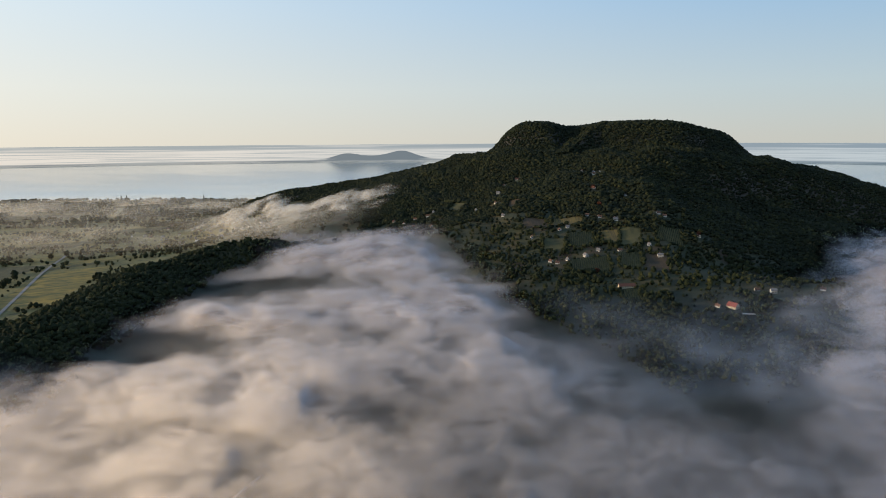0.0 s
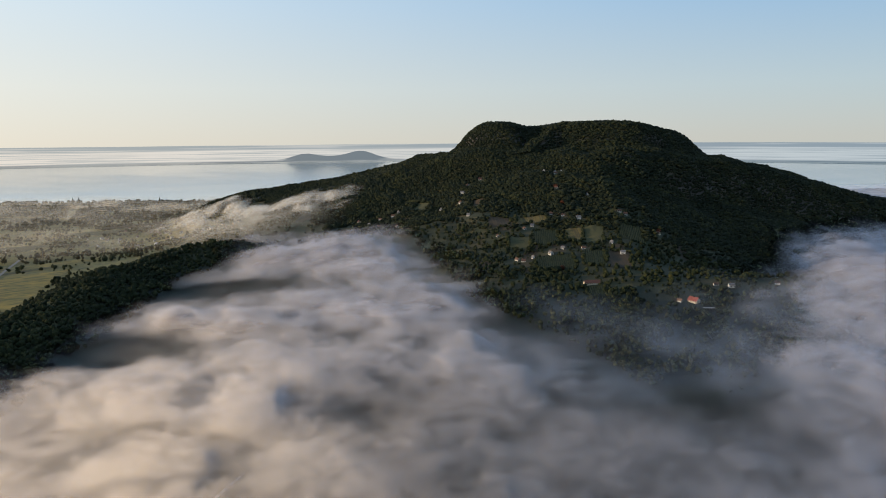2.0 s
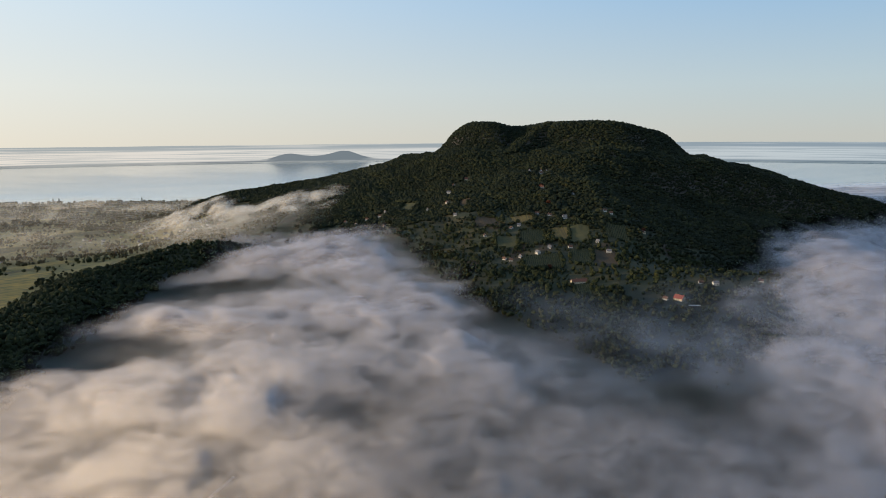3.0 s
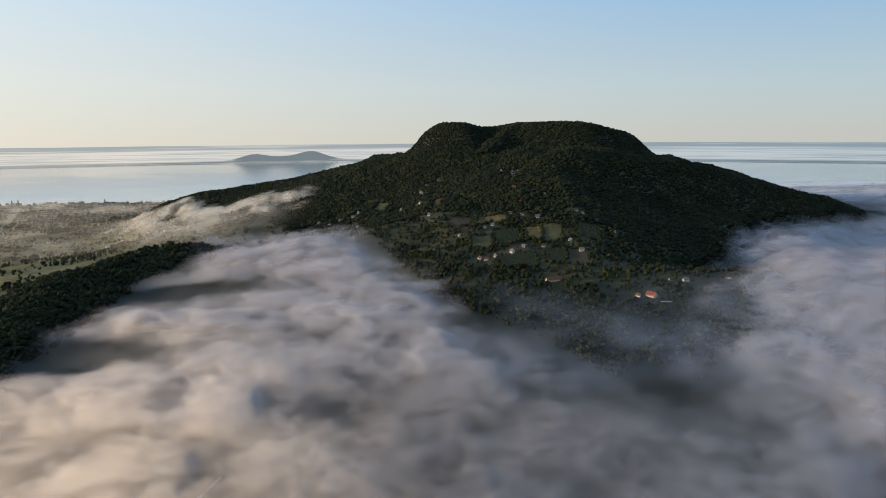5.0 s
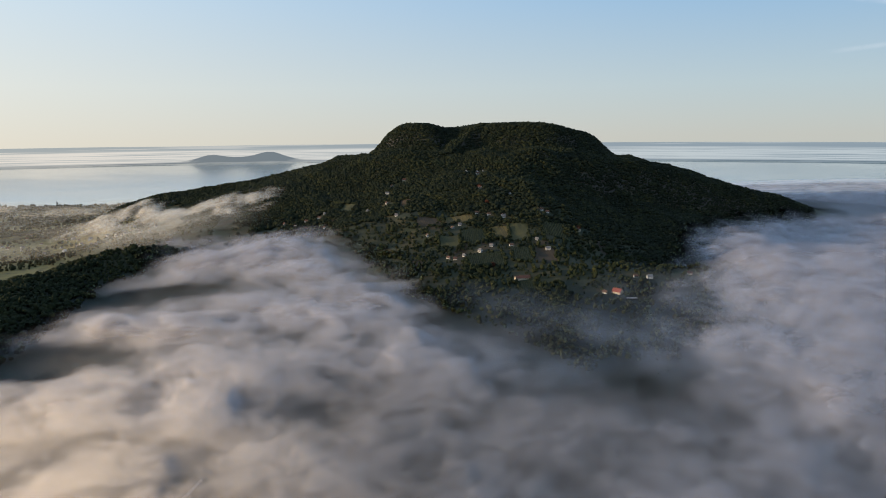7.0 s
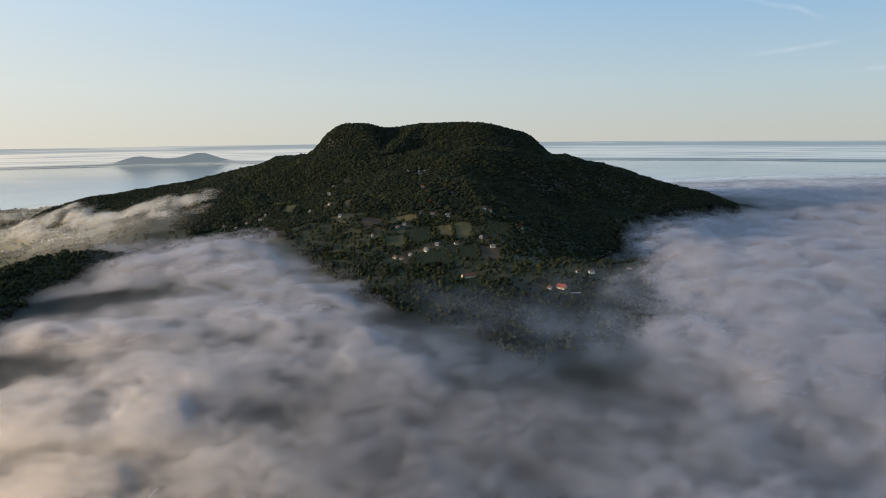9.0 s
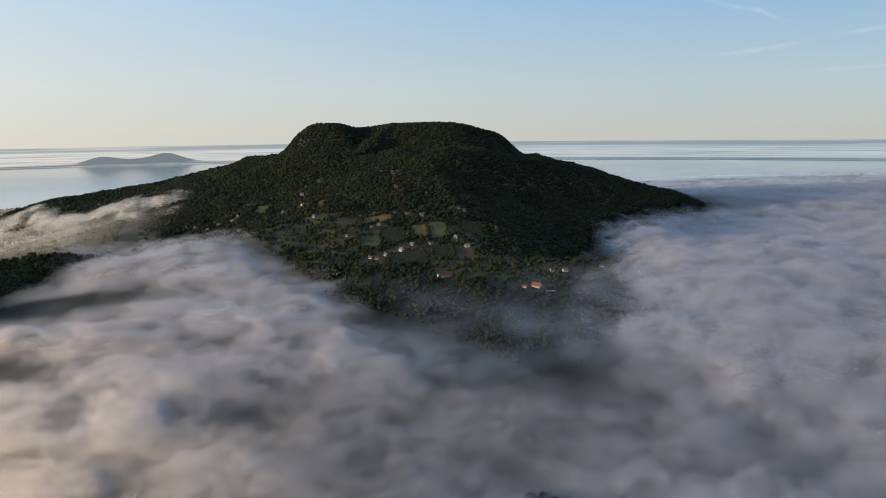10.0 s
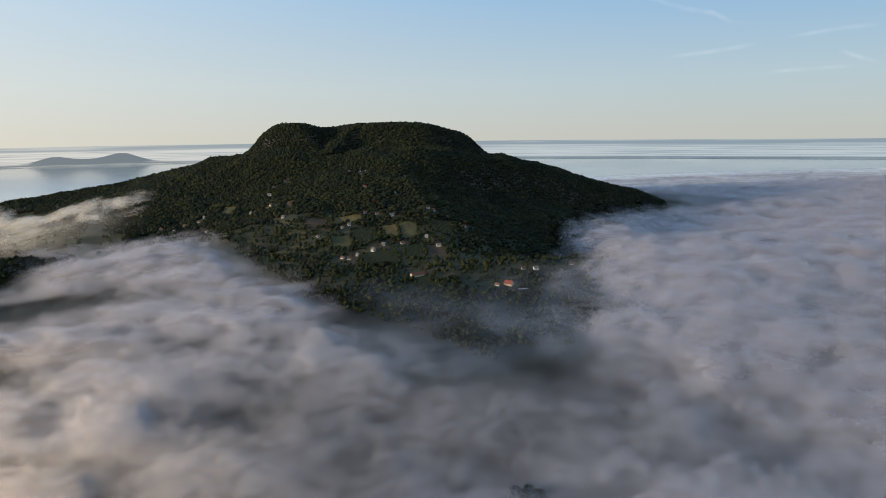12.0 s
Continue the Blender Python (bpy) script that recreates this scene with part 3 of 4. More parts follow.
M_BARK = plain_material("bark", (0.08, 0.06, 0.045), (0.05, 0.04, 0.03), 0.5)
M_SHEET = plain_material("white_sheet_metal", (0.4, 0.4, 0.39), (0.3, 0.3, 0.29), 3.0, 0.55)
M_ROAD = plain_material("pale_asphalt", (0.24, 0.23, 0.215), (0.18, 0.17, 0.16), 9.0)


def glass_material():
    n = Nodes("window_glass")
    return n.principled((0.02, 0.025, 0.03), 0.08)


M_GLASS = glass_material()


def house(name, w, d, wall_h, rise, wall_mat, roof_mat, label, windows=2, chimney=True, group="houses on the slope"):
    """A gabled house whose gable looks towards -y, standing on z = 0 with its plinth below ground."""
    root = new(name)
    body = bmesh.new()
    box(body, -w / 2, w / 2, -d / 2, d / 2, -2.5, wall_h)
    prism(body, w, d, wall_h, wall_h + rise)
    wall = part("wall", body, wall_mat, root)
    part("roof", prism(bmesh.new(), w, d, wall_h, wall_h + rise, 0.5, 0.18), roof_mat, root)
    if chimney:
        part("chimney", box(bmesh.new(), 0.7, 1.3, d * 0.15, d * 0.15 + 0.6, wall_h, wall_h + rise + 1.0), M_BRICK, root)
    part("door", box(bmesh.new(), -0.5, 0.5, -d / 2 - 0.06, -d / 2 + 0.05, 0.0, 2.05), M_WOODEN, root)
    spots = [(-w / 2 * 0.62, -d / 2, 0), (w / 2 * 0.62, -d / 2, 0)]
    spots += [(side * w / 2, -d / 2 + d * (k + 0.5) / windows, 1) for side in (-1, 1) for k in range(windows)]
    for x, y, turned in spots:
        a, b = (0.06, 0.5) if turned else (0.5, 0.06)
        win = part("window", box(bmesh.new(), x - a, x + a, y - b, y + b, 0.95, 2.2), M_GLASS, root)
        a, b = (0.14, 0.65) if turned else (0.65, 0.14)
        part("sill", box(bmesh.new(), x - a, x + a, y - b, y + b, 0.85, 0.95), M_PLASTER, win)
    return tagged(root, label, "house", group)


def place(ob, x, y, turn=0.0, sink=0.3, scale=1.0, first=False):
    at = drawn_in(np.array([[x, y, float(land(x, y)) - sink]]))[0]
    m = pose(*at, 0, 0, turn)
    if first:
        ob.matrix_basis = m
        return ob
    return copy_thing(ob, m)


rng = np.random.default_rng(11)
kinds = [
    house("house", 4.4, 6.6, 2.4, 2.3, M_PLASTER, M_TILE_BROWN, "small white plastered wine house with a brown tiled gable roof"),
    house("house", 4.4, 5.8, 2.2, 3.2, M_PLASTER, M_TILE_GREY, "white gabled weekend house with a steep grey roof"),
    house("house", 5.2, 7.5, 2.5, 2.5, M_CREAM, M_TILE_RUST, "cream plastered house with a rust-red tiled roof", 3),
    house("house", 5.6, 8.2, 3.6, 2.7, M_PLASTER, M_TILE_GREY, "two-storey white house with a grey tiled roof", 4),
]
first_left = [True] * 4
for x, y, k, turn in HOUSES:
    place(kinds[k], x, y, turn + 8, first=first_left[k])
    first_left[k] = False
for k, (x, y) in enumerate(VILLAGE):
    h = place(kinds[(3, 0, 3, 1)[k % 4]], x, y, -52 + 9 * (k % 3))
    h["group"] = "village houses"
# the rest of the village, in loose rows along its lanes
for k in range(95):
    lane = k % 5
    u = rng.uniform(0, 1)
    x = -900 + 620 * u + rng.normal(0, 12)
    y = 1760 + 95 * lane - 240 * (u - 0.3) + rng.normal(0, 16)
    if off_road(x, y) < 14 or in_fields(np.array([x]), np.array([y]))[0]:
        continue
    h = place(kinds[int(rng.choice([0, 0, 1, 2, 3, 3]))], x, y, float(rng.choice([15, 20, 100, 105]) + rng.normal(0, 6)))
    h["group"] = "village houses"

# the long wine cellar and the red-roofed farmhouse
cellar = house("long_house", 8, 24, 2.8, 3.4, M_CREAM, M_TILE_RUST, "long low white house with a dark red tiled roof", 7, True, "")
for k in range(7):
    part("pillar", box(bmesh.new(), -5.2, -4.9, -11 + 3.6 * k, -10.7 + 3.6 * k, -0.5, 2.6), M_PLASTER, cellar)
place(cellar, 265, 984, 96, first=True)
farm = house("farmhouse", 9, 14, 3.0, 4.4, M_CREAM, M_TILE_RED, "farmhouse with a bright red tiled roof among thin fog", 4, True, "")
place(farm, 385, 900, 32, first=True)
shed = new("open_shed")
for k in range(5):
    for x in (-2.2, 2.2):
        part("post", box(bmesh.new(), x - 0.1, x + 0.1, -7 + 3.5 * k - 0.1, -7 + 3.5 * k + 0.1, -1.0, 2.5), M_WOODEN, shed)
part("roof", box(bmesh.new(), -2.7, 2.7, -7.6, 7.6, 2.5, 2.65), M_SHEET, shed, "flat white sheet metal roof")
tagged(shed, "open shed with a white metal roof beside the farmhouse", "shed")
place(shed, 395, 874, 80, first=True)

# white domed store by the village
dome = new("domed_store")
bm = bmesh.new()
bmesh.ops.create_uvsphere(bm, u_segments=24, v_segments=12, radius=7.5)
bmesh.ops.delete(bm, geom=[v for v in bm.verts if v.co.z < -0.1], context="VERTS")
bmesh.ops.translate(bm, verts=bm.verts, vec=(0, 0, 2.4))
part("cap", bm, M_SHEET, dome, "round white cap")
bm = bmesh.new()
bmesh.ops.create_cone(bm, segments=24, radius1=7.5, radius2=7.5, depth=4.9, cap_ends=True)
part("wall", bm, M_PLASTER, dome)
part("door", box(bmesh.new(), -1.2, 1.2, -7.65, -7.2, -0.5, 2.0), M_WOODEN, dome)
tagged(dome, "white round store with a domed roof at the village edge", "store")
place(dome, -643, 1790, 0, 0.0, first=True)


# ---- plots, fields, road ----
def plot_material(name, a, b, c, row, size):
    n = Nodes(name)
    at = n.node("TexCoord").outputs["Object"]
    col = n.mix(n.span(n.noise(size, 4), 0.35, 0.65), a, b)
    band = n.noise(1.0, 3, 0.6, where=at, stretch=row)
    col = n.mix(n.span(band, 0.42, 0.62), col, c)
    return n.principled(col, 0.95, n.noise(1.2, 3), 0.5, 0.4)


GROWN = {
    "straw": plot_material("dry_straw_stubble", (0.14, 0.105, 0.026), (0.10, 0.078, 0.022), (0.06, 0.05, 0.02), (0.35, 0.03, 0.03), 14),
    "ploughed": plot_material("ploughed_red_soil", (0.075, 0.046, 0.020), (0.055, 0.036, 0.017), (0.040, 0.030, 0.014), (0.4, 0.02, 0.02), 18),
    "vine": plot_material("vineyard_soil", (0.12, 0.10, 0.035), (0.09, 0.08, 0.028), (0.07, 0.062, 0.022), (0.4, 0.02, 0.02), 12),
    "grass": plot_material("mown_meadow", (0.055, 0.056, 0.017), (0.075, 0.068, 0.021), (0.040, 0.043, 0.014), (0.12, 0.03, 0.03), 25),
    "hay": plot_material("yellow_hay_field", (0.24, 0.175, 0.032), (0.15, 0.125, 0.028), (0.075, 0.078, 0.022), (0.02, 0.10, 0.05), 40),
}
WORDS = {"straw": "dry straw-coloured plot on the slope", "ploughed": "bare red-brown ploughed plot on the slope", "vine": "vineyard plot with dark rows of vines",
         "grass": "small green meadow between trees", "hay": "sunlit yellow hay field behind the ridge"}


def plot(mx, my, w, d, turn, kind):
    c, s = math.cos(radians(turn)), math.sin(radians(turn))

    def world(u, v):
        return mx + u * c + v * s, my - u * s + v * c

    n, m = max(int(w / 6), 4), max(int(d / 6), 4)
    gu, gv = np.meshgrid(np.linspace(-w / 2, w / 2, n), np.linspace(-d / 2, d / 2, m))
    wob = 1 + 0.03 * np.sin(gv * 0.3 + mx)
    x, y = world(gu.ravel() * wob.ravel(), gv.ravel())
    top = mesh_from("plot" if kind != "vine" else "soil", np.stack([x, y, land(x, y) + 0.5], 1), grid_faces(n, m), GROWN[kind], True)
    if kind != "vine":
        top.name = "field" if kind == "hay" else "plot"
        return tagged(top, WORDS[kind], "field", kind="structure")
    root = new("vineyard")
    top.parent = root
    for u in np.arange(-w / 2 + 1, w / 2, 3.2):
        t = np.arange(-d / 2, d / 2 + 0.1, 3.0)
        x, y = world(u + np.random.uniform(-0.12, 0.12, len(t)), t)
        z = land(x, y)
        h, b = np.random.uniform(1.5, 2.1, len(t)), 0.55
        sec = np.stack([np.stack([x - b * c, y + b * s, z], 1), np.stack([x - b * 0.5 * c, y + b * 0.5 * s, z + h], 1),
                        np.stack([x + b * 0.5 * c, y - b * 0.5 * s, z + h], 1), np.stack([x + b * c, y - b * s, z], 1)], 1)
        fs = [(4 * k + e, 4 * k + e + 1, 4 * k + e + 5, 4 * k + e + 4) for k in range(len(t) - 1) for e in range(3)]
        row = mesh_from("trellis", sec.reshape(-1, 3), np.array(fs), M_HEDGE, True, None, False)
        row.parent = root
    return tagged(root, WORDS[kind], "vineyard", "vineyards")


for row in PLOTS + FIELDS:
    plot(*row)

(ax, ay), (bx, by) = ROAD
t = np.linspace(-0.35, 1.25, 60)
side = np.array([-3.2, 3.2])
length = math.hypot(bx - ax, by - ay)
nx, ny = (by - ay) / length, -(bx - ax) / length
rx = (ax + (bx - ax) * t)[:, None] + nx * side[None]
ry = (ay + (by - ay) * t)[:, None] + ny * side[None]
road = mesh_from("road", np.stack([rx.ravel(), ry.ravel(), land(rx.ravel(), ry.ravel()) + 0.9], 1), grid_faces(2, len(t)), M_ROAD)
tagged(road, "straight pale country road between fields", "road", kind="structure")


lane_t = np.linspace(0.1, 0.6, 12)
lx = (-185 + 40 * lane_t)[:, None] + np.array([-1.4, 1.3])[None]
ly = (515 + 90 * lane_t)[:, None] + np.array([0.8, -0.8])[None]
lane = mesh_from("road", np.stack([lx.ravel(), ly.ravel(), land(lx.ravel(), ly.ravel()) + 0.3], 1), grid_faces(2, 12), M_ROAD)
tagged(lane, "narrow pale lane glimpsed through a gap in the fog", "road", kind="structure")


# ---- single trees ----
def tree(name, tall, wide, material, label, seed, slim=False):
    """A tapered trunk with limbs, and a crown of many clumps."""
    rng = np.random.default_rng(seed)
    root = new(name)
    bm = bmesh.new()
    segs = [((0, 0, -0.8), (0.1, 0.05, tall * 0.55), 0.045 * tall, 0.02 * tall)]
    for k in range(5):
        a = k * 1.26 + rng.uniform(-0.3, 0.3)
        h = tall * rng.uniform(0.28, 0.5)
        segs.append(((0, 0, h), (math.cos(a) * wide * 0.32, math.sin(a) * wide * 0.32, h + tall * 0.22), 0.018 * tall, 0.007 * tall))
    for p, q, r0, r1 in segs:
        p, q = Vector(p), Vector(q)
        m = Matrix.Translation((p + q) / 2) @ (q - p).to_track_quat("Z", "Y").to_matrix().to_4x4()
        bmesh.ops.create_cone(bm, segments=7, radius1=r0, radius2=r1, depth=(q - p).length, cap_ends=True, matrix=m)
    part("trunk", bm, M_BARK, root)
    n = 60
    a, h = rng.uniform(0, 2 * np.pi, n), rng.uniform(0, 1, n)
    if slim:
        reach = wide / 2 * np.sin(np.pi * np.clip(h * 0.93 + 0.05, 0, 1)) ** 0.6 * rng.uniform(0.3, 0.9, n)
        z = tall * (0.1 + 0.86 * h)
        size = wide * rng.uniform(0.18, 0.3, n)
    else:
        reach = wide / 2 * np.sqrt(np.clip(1 - (2 * h - 0.85) ** 2 / 1.4, 0.03, 1)) * rng.uniform(0.35, 0.95, n)
        z = tall * (0.3 + 0.64 * h)
        size = wide * rng.uniform(0.1, 0.19, n)
    pos = np.stack([np.cos(a) * reach, np.sin(a) * reach, z], 1)
    v, f = clumps(pos, size, 1, rng)
    crown = mesh_from("crown", v, f, material, False, None, False)
    crown.parent = root
    return tagged(root, label, "tree")


broad = tree("broadleaf_tree", 11, 10, M_HEDGE, "single rounded broadleaf tree standing in the open", 21)
tall_one = tree("broadleaf_tree", 15, 12, M_FOREST, "tall dark broadleaf tree beside a lane", 22)
poplar = tree("poplar", 24, 5, M_FOREST, "slender dark poplar standing by the lake", 23, True)
russet = tree("russet_tree", 8, 8, M_RUSSET, "small russet autumn tree at the vineyard edge", 24)
for k, (x, y) in enumerate(((-1570, 3380), (-1545, 3385), (-1150, 3330), (109, 1145))):
    place(poplar, x, y, 40 * k, first=k == 0)
for k, (x, y) in enumerate(((236, 1050), (306, 1418), (450, 1212), (300, 1330))):
    place(russet, x, y, 70 * k, first=k == 0)
for k, (x, y) in enumerate(((-599, 1185), (416, 1126), (464, 1049), (443, 1125), (454, 1215), (309, 905), (303, 925), (317, 885), (325, 868), (500, 1010), (280, 1150), (200, 1140), (150, 1190), (250, 1235), (345, 1240), (-144, 1420), (-220, 1380))):
    place(broad, x, y, 50 * k, first=k == 0)
for k, (x, y) in enumerate(((-735, 1075), (-750, 1105), (-765, 1140), (-790, 1180), (-800, 1230), (-815, 1290), (-840, 1330), (-720, 1035), (-885, 1540), (-870, 1580), (-845, 1600))):
    place(tall_one, x, y, 37 * k, first=k == 0)
fog_tree = tree("broadleaf_tree", 12, 13, M_FOREST, "tall dark tree whose crown just breaks the fog", 25)
for k, (x, y) in enumerate(((150, 430), (157, 437), (146, 441), (162, 430))):
    place(fog_tree, x, y, 37 * k, 2.5, first=k == 0)
# clumps of trees on the flat shore to the right of the mountain
for x, y in ((2150, 3080), (2190, 3090), (2230, 3085), (2330, 3040), (2350, 3045), (2520, 2980), (3450, 3150), (3520, 3160), (3600, 3170), (3690, 3180), (3800, 3190), (1900, 3120), (1930, 3125)):
    place(tall_one, x, y, x % 90)

# ---- fog ----
fog_xs, fog_ys = warped(50, -1500, 4600, 258, 2.6), warped(640, -900, 3650, 250, 2.8)
fx, fy = np.meshgrid(fog_xs, fog_ys)
fx, fy = fx.ravel(), fy.ravel()
ground_z = land(fx, fy)


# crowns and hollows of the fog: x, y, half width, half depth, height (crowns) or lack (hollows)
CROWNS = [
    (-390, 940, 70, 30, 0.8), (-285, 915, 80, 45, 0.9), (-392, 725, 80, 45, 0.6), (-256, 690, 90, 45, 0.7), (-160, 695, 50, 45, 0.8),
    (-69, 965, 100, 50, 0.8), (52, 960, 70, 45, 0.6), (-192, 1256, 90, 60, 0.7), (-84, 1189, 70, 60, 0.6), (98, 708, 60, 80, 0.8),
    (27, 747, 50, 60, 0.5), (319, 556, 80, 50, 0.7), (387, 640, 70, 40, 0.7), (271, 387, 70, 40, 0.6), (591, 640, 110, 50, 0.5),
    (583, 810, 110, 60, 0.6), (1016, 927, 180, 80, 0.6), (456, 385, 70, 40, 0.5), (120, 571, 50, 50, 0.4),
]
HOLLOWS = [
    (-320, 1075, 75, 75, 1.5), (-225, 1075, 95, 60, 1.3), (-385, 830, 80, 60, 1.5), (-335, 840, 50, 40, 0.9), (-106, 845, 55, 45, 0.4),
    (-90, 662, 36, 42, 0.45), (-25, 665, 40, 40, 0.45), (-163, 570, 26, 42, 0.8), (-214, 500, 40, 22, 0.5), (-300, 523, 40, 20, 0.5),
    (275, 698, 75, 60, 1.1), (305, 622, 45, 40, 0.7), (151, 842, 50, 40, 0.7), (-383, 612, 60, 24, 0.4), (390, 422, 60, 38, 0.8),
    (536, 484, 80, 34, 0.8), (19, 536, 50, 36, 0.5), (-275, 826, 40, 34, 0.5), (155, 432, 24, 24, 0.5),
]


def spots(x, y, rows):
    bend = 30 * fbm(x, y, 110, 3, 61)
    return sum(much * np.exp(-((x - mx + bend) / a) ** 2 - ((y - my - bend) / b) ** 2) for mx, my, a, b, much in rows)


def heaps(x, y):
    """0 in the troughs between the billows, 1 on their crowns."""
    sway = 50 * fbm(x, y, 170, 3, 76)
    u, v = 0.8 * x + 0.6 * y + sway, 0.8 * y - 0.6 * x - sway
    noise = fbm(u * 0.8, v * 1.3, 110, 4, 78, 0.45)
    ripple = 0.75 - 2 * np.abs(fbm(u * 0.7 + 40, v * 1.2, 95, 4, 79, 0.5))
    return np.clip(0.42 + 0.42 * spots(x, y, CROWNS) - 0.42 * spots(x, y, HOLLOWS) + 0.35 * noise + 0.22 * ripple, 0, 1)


def fog_bank(x, y):
    """The fog's upper surface, and how whole it is, 0 to 1."""
    c, on = ridge_line(x, y)
    g = land(x, y)
    sway = 60 * fbm(x, y, 240, 3, 75)
    puff = fbm(x + 0.15 * y + sway, 0.9 * y - sway, 150, 4, 71, 0.5)
    roll = heaps(x, y)
    z = 14 + np.clip(0.09 * (y - 480), -5, 34) + 3 * puff + 10 * (roll - 0.45)
    # the sunward side of the valley is filled higher
    step = np.interp(y, (480, 580, 640, 700, 760), (-200, -180, -125, -112, -150)) + 35 * fbm(x, y, 70, 3, 77)
    z = z + 2.5 * ease(step - x, -60, 90) * ease(860 - y, 0, 120)
    # a tongue climbs the hollow on one side of the mountain and a bank lies against its far foot
    edge = np.interp(y, (450, 560, 666, 781, 910, 1030, 1170, 1260, 1395, 1455, 1560), (620, 400, 250, 175, 138, 104, 82, 38, -35, -125, -300)) + 60 * fbm(x, y, 110, 4, 90)
    tongue = ease(edge - x, -75, 190) * ease(1600 - y + 60 * fbm(x, y, 100, 4, 95), 0, 230)
    edge = np.interp(y, (700, 815, 900, 950, 1000, 1090, 1190, 1500, 1800, 2100), (330, 420, 470, 500, 530, 570, 630, 880, 1090, 1230)) + 70 * fbm(x, y, 120, 4, 91)
    bank = ease(x - edge, -60, 210) * ease(2900 - y, 0, 400)
    climb = np.interp(y, (1050, 1200, 1400, 1800, 2000), (122, 114, 84, 66, 60))
    z = np.maximum(z, g - 8 + tongue * (28 + 6 * puff + 12 * roll) - 14 * ease(210 - c, 0, 130))
    z = np.maximum(z, np.minimum(g - 8 + bank * (44 + 6 * puff + 12 * roll), climb + 10 * puff + 7 * (roll - 0.5)))
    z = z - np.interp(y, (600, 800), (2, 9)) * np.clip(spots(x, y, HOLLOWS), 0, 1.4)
    z = z - 70 * ease(y + 40 * fbm(x, y, 300, 3, 92), 2450, 2850)
    reach = np.interp(y, (740, 840, 950, 1020, 1060, 1250, 1330, 1400, 1500), (110, 125, 120, 135, 180, 160, 80, -20, -60)) + 45 * fbm(x, y, 90, 4, 93)
    whole = 1 - ease(reach - c, -70, 30) * ease(y + 50 * fbm(x, y, 120, 3, 94), 660, 770)
    whole = whole * (1 - (0.38 + 0.34 * ease(x, -200, 20) * ease(500 - x, 0, 220) * ease(y, 390, 500)) * ease(920 - y, 0, 320))
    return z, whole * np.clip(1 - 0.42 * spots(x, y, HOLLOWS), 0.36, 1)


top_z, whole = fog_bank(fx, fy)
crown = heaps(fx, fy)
LAYERS = ((0, 0.17), (1.2, 0.18), (2.6, 0.19), (4.2, 0.21), (6, 0.24), (8, 0.27), (10.5, 0.31), (13.5, 0.38), (17.5, 0.52), (24, 0.88))
for drop, density in LAYERS:
    z = np.maximum(top_z - drop, ground_z + 5 + 6 * (1 - drop / 24))
    deep = drop / 24
    thick = ease(top_z - ground_z, 0.2 * drop - 3, 32 + 1.1 * drop) * whole * (0.6 + 0.3 * deep + (0.4 - 0.3 * deep) * ease(crown, 0.1, 0.95))
    fog = mesh_from("fog_layer", np.stack([fx, fy, z], 1), grid_faces(len(fog_xs), len(fog_ys)), fog_material("fog", 46, 0.46 - 0.014 * drop, 0.59, density, 6.0), True, thick > 0.004)
    fog.data.attributes.new("thickness", "FLOAT", "POINT").data.foreach_set("value", thick.astype(np.float32))
    tagged(fog, "layer of soft white morning fog filling the valley", "fog", "fog layers", "stuff")

# ---- thin mist over the village, and a bright strand along the flank ----
mist_xs, mist_ys = np.linspace(-2600, 1300, 250), np.linspace(580, 3300, 190)
mx, my = np.meshgrid(mist_xs, mist_ys)
mx, my = mx.ravel(), my.ravel()
mist_ground = land(mx, my)


slope_veil = ease(my, 590, 640) * ease(1120 - my, 0, 300) * ease(mx, 40, 200) * ease(1000 - mx, 0, 300) * np.clip(0.8 + 1.7 * fbm(mx, my, 110, 4, 86), 0, 1.6)
hollow = 1.2 * np.exp(-((mx + 380) / 130) ** 2 - ((my - 1580) / 120) ** 2)
veil = hollow + ease(95 - mist_ground, 0, 40) * ease(-mx, 80, 420) * ease(my, 1440, 1640) * ease(3480 - my, 0, 300) * np.clip(0.65 + 1.5 * fbm(mx, 1.7 * my, 300, 4, 81), 0, 1.3) * (0.5 + 0.9 * ease(my, 2100, 3000))
for lift, share in ((5, 0.2), (11, 0.18), (18, 0.15), (26, 0.1)):
    z = mist_ground + 2 + lift * (1 + 0.3 * fbm(mx, my, 300, 2, 84))
    # one mist in two tints: warm sunlight and blue shade put into its colour
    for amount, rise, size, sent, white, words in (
            (1.15 * veil, 0, 60, 0.24, (0.90, 0.84, 0.72), "thin mist drifting over the village, tinted warm as if sunlit"),
            ((0.1 + 0.3 * ease(920 - my, 0, 240)) * slope_veil, 8, 44, 0.02, (0.50, 0.57, 0.66), "thin mist over the foot of the slope, tinted blue as if shaded")):
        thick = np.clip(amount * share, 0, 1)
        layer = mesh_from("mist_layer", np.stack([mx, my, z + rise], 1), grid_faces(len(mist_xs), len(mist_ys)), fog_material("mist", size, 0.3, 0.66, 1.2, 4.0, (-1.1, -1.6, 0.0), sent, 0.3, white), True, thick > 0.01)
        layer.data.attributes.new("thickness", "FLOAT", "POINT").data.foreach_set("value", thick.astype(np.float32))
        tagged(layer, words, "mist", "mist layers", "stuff")

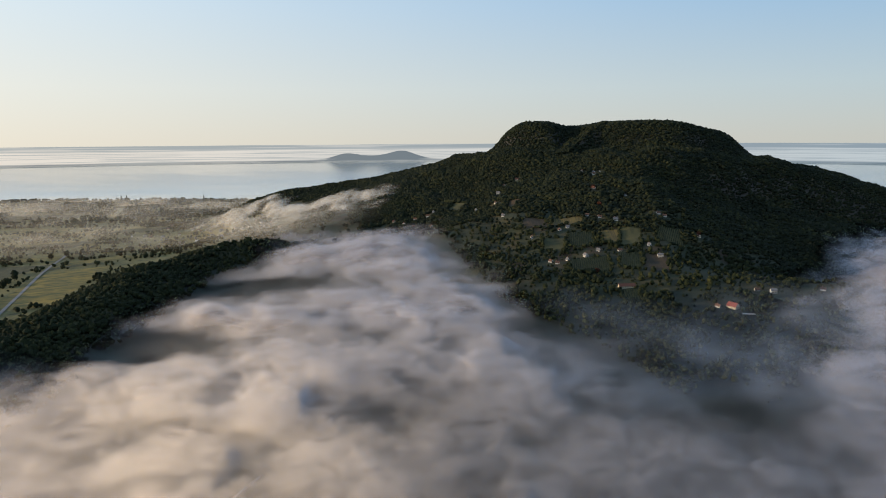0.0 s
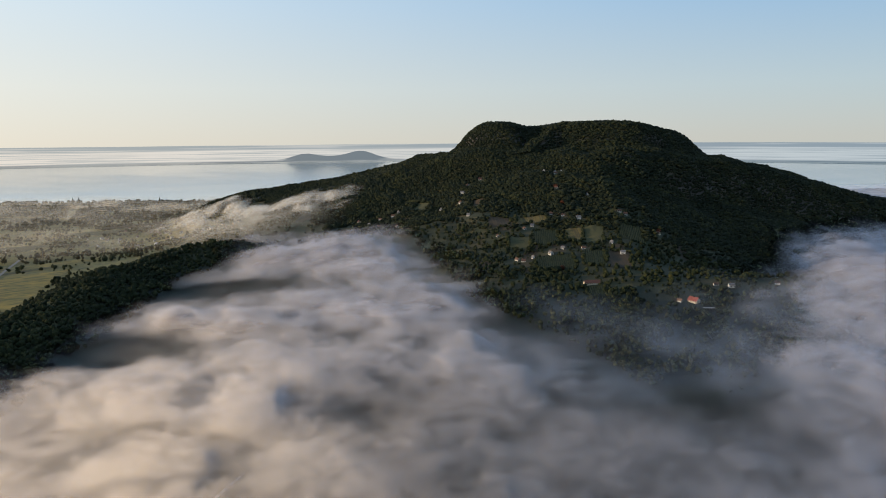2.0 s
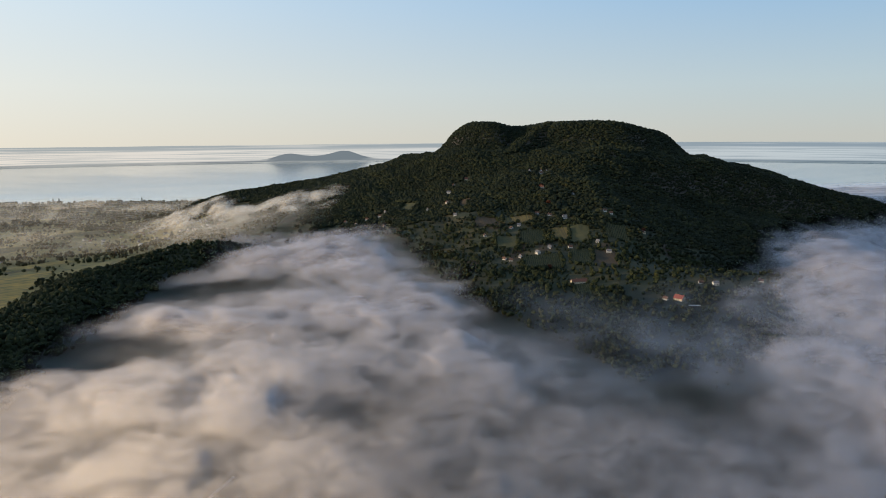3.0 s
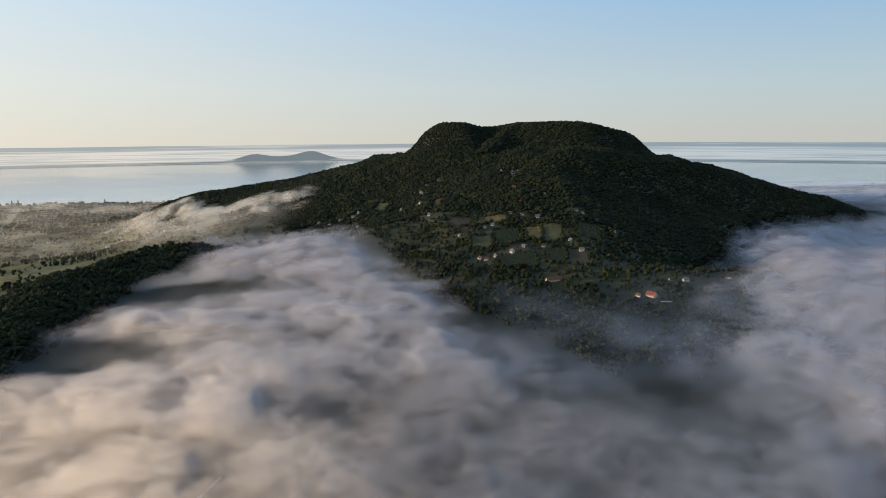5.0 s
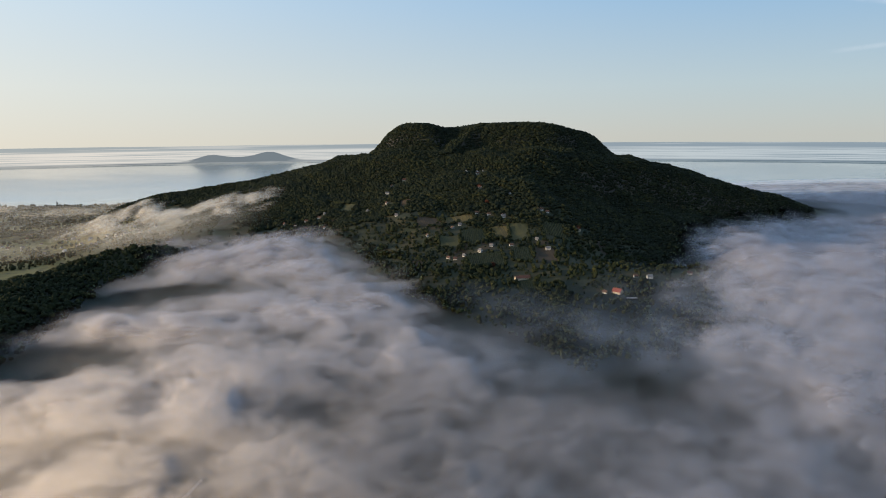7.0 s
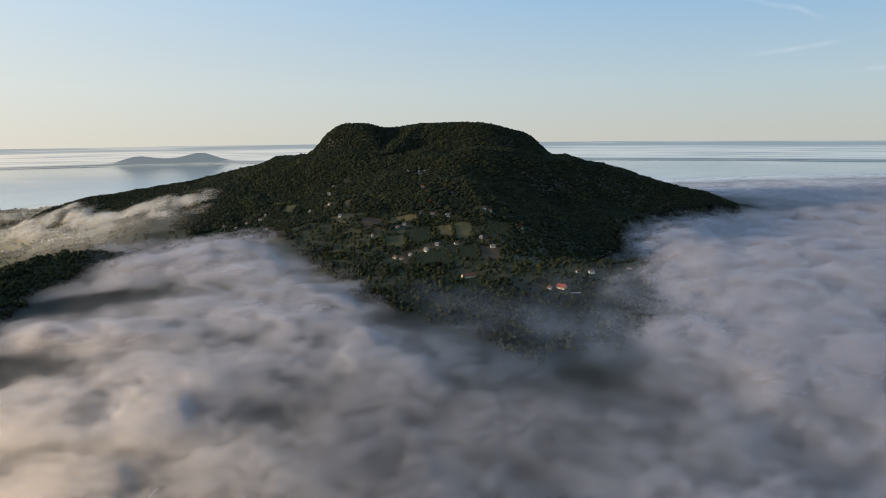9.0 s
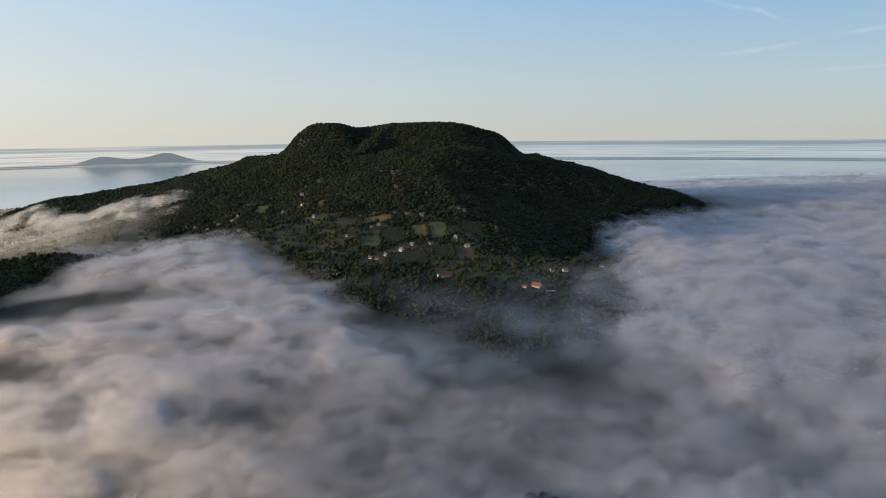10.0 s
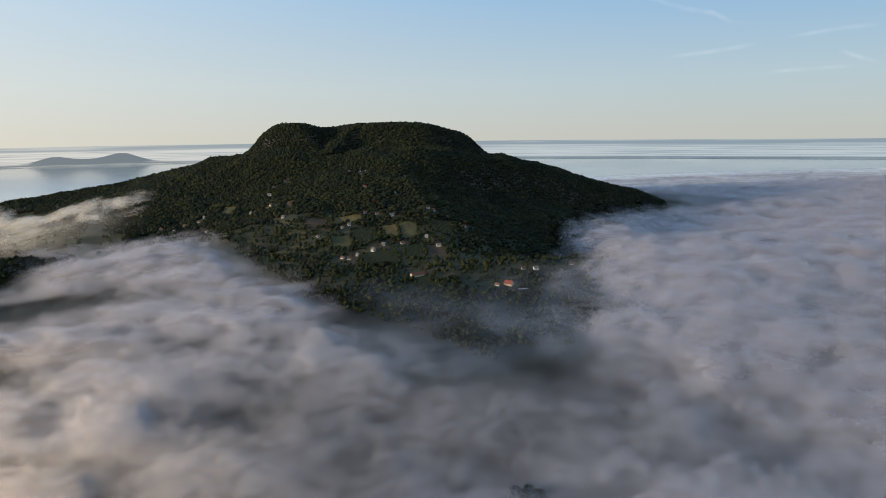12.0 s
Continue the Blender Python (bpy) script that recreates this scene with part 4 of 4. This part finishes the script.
# the strand: low rounded billows in a row from the plain up the flank
sx, sy = np.meshgrid(np.linspace(0, 1, 150), np.linspace(-1, 1, 60))
sx, sy = sx.ravel(), sy.ravel()
length = 950
px = np.interp(sx, (0, 0.27, 0.6, 0.8, 1), (-870, -640, -415, -235, -40)) + 60 * sy
py = np.interp(sx, (0, 0.27, 0.6, 0.8, 1), (2080, 2030, 1850, 1745, 1645)) + 140 * sy
strand_ground = land(px, py)
wander = 0.35 * fbm(sx * length, sx * 0, 220, 3, 97)
body = np.exp(-((sy + wander) / (0.62 + 0.5 * fbm(sx * length, sx * 0 + 9, 120, 3, 98))) ** 2) * ease(sx, 0.02, 0.3) * ease(1 - sx, 0, 0.22)
body = np.clip(body * (0.95 + 1.1 * fbm(px, py, 90, 3, 83)), 0, 1)
for share in (0.12, 0.24, 0.36, 0.48, 0.6, 0.72, 0.84, 0.96):
    thick = ease(body * (0.8 + 0.8 * fbm(px, py, 70, 3, 96)), 0.05 + 0.25 * share, 0.8 + 0.2 * share) * 0.3
    z = strand_ground + 3 + 22 * share * body * (0.75 + 0.5 * fbm(px, py, 130, 2, 99))
    layer = mesh_from("mist_layer", np.stack([px, py, z], 1), grid_faces(150, 60), fog_material("mist", 60, 0.34, 0.62, 1.0, 6.0, (-1.1, -1.6, 0.0), 0.2, 0.3, (0.86, 0.82, 0.74)), True, thick > 0.004)
    layer.data.attributes.new("thickness", "FLOAT", "POINT").data.foreach_set("value", thick.astype(np.float32))
    tagged(layer, "bright strand of mist lying along the wooded flank", "mist", "mist layers", "stuff")

# haze over the flat land beyond the mountain
hx, hy = np.meshgrid(np.linspace(1000, 4600, 70), np.linspace(2200, 3700, 40))
hx, hy = hx.ravel(), hy.ravel()
haze_ground = np.maximum(land(hx, hy), 0)
for lift in (6, 14, 24):
    thick = np.clip(0.42 * ease(hy, 2250, 2600) * ease(3650 - hy, 0, 250) * ease(hx, 1050, 1500) * (0.9 + 0.6 * fbm(hx, hy, 300, 4, 88)), 0, 1)
    layer = mesh_from("mist_layer", np.stack([hx, hy, haze_ground + lift], 1), grid_faces(70, 40), fog_material("mist", 90, 0.2, 0.6, 1.0, white=(0.86, 0.86, 0.88)), True, thick > 0.01)
    layer.data.attributes.new("thickness", "FLOAT", "POINT").data.foreach_set("value", thick.astype(np.float32))
    tagged(layer, "thin bluish haze over the flat shore", "mist", "mist layers", "stuff")


# ---- vapour trails high in the sky ----
def trail_material():
    n = Nodes("vapour_trail")
    at = n.node("TexCoord").outputs["UV"]
    xy = n.node("SeparateXYZ", Vector=at)
    across = n.math("SUBTRACT", 1.0, n.math("ABSOLUTE", n.math("SUBTRACT", n.math("MULTIPLY", xy.outputs[1], 2.0), 1.0)))
    ends = n.math("MULTIPLY", n.span(xy.outputs[0], 0.0, 0.35), n.span(xy.outputs[0], 1.0, 0.65))
    fade = n.math("MULTIPLY", n.span(across, 0.0, 0.9), ends)
    alpha = n.math("MULTIPLY", fade, n.span(n.noise(120, 4), 0.25, 0.7, (0.03, 0.22)))
    # emission stands in for the sunlight on the trail
    white = n.node("Emission", Color=(0.75, 0.82, 0.9, 1), Strength=1.0)
    return n.done(n.node("MixShader", Fac=alpha, i1=n.node("BsdfTransparent").outputs[0], i2=white.outputs[0]).outputs[0])


M_TRAIL = trail_material()


def trail(points, wide):
    """A ribbon through (bearing, elevation) degrees, 4.7 km off."""
    n = 40
    k = np.linspace(0, 1, len(points))
    t = np.linspace(0, 1, n)
    az, el = np.interp(t, k, [p[0] for p in points]), np.interp(t, k, [p[1] for p in points])
    v = []
    for a, e in zip(az, el):
        for h in (-wide / 2, wide / 2):
            a1, e1 = radians(a), radians(e + h)
            v.append((MID[0] + 4700 * math.sin(a1) * math.cos(e1), MID[1] + 4700 * math.cos(a1) * math.cos(e1), EYE + 4700 * math.sin(e1)))
    ob = mesh_from("vapour_trail", np.array(v), grid_faces(2, n), M_TRAIL, False)
    uv = ob.data.uv_layers.new(name="UVMap")
    for loop in ob.data.loops:
        i = loop.vertex_index
        uv.data[loop.index].uv = ((i // 2) / (n - 1), i % 2)
    return tagged(ob, "thin white vapour trail in the clear sky", "vapour trail", "vapour trails")


TRAILS = [
    ([(36.6, 10.9), (38.9, 10.1), (41.2, 9.3), (43.1, 8.9), (44.4, 8.2), (45.8, 7.9)], 0.55),
    ([(39.0, 5.8), (43.0, 6.1), (47.1, 6.6)], 0.5),
    ([(47.0, 6.7), (51.9, 7.2), (54.3, 7.2)], 0.45),
    ([(51.4, 5.8), (53.0, 5.1), (54.5, 4.6)], 0.5),
    ([(46.1, 4.4), (49.3, 4.5), (53.8, 4.6)], 0.45),
]
for points, wide in TRAILS:
    trail(points, wide)
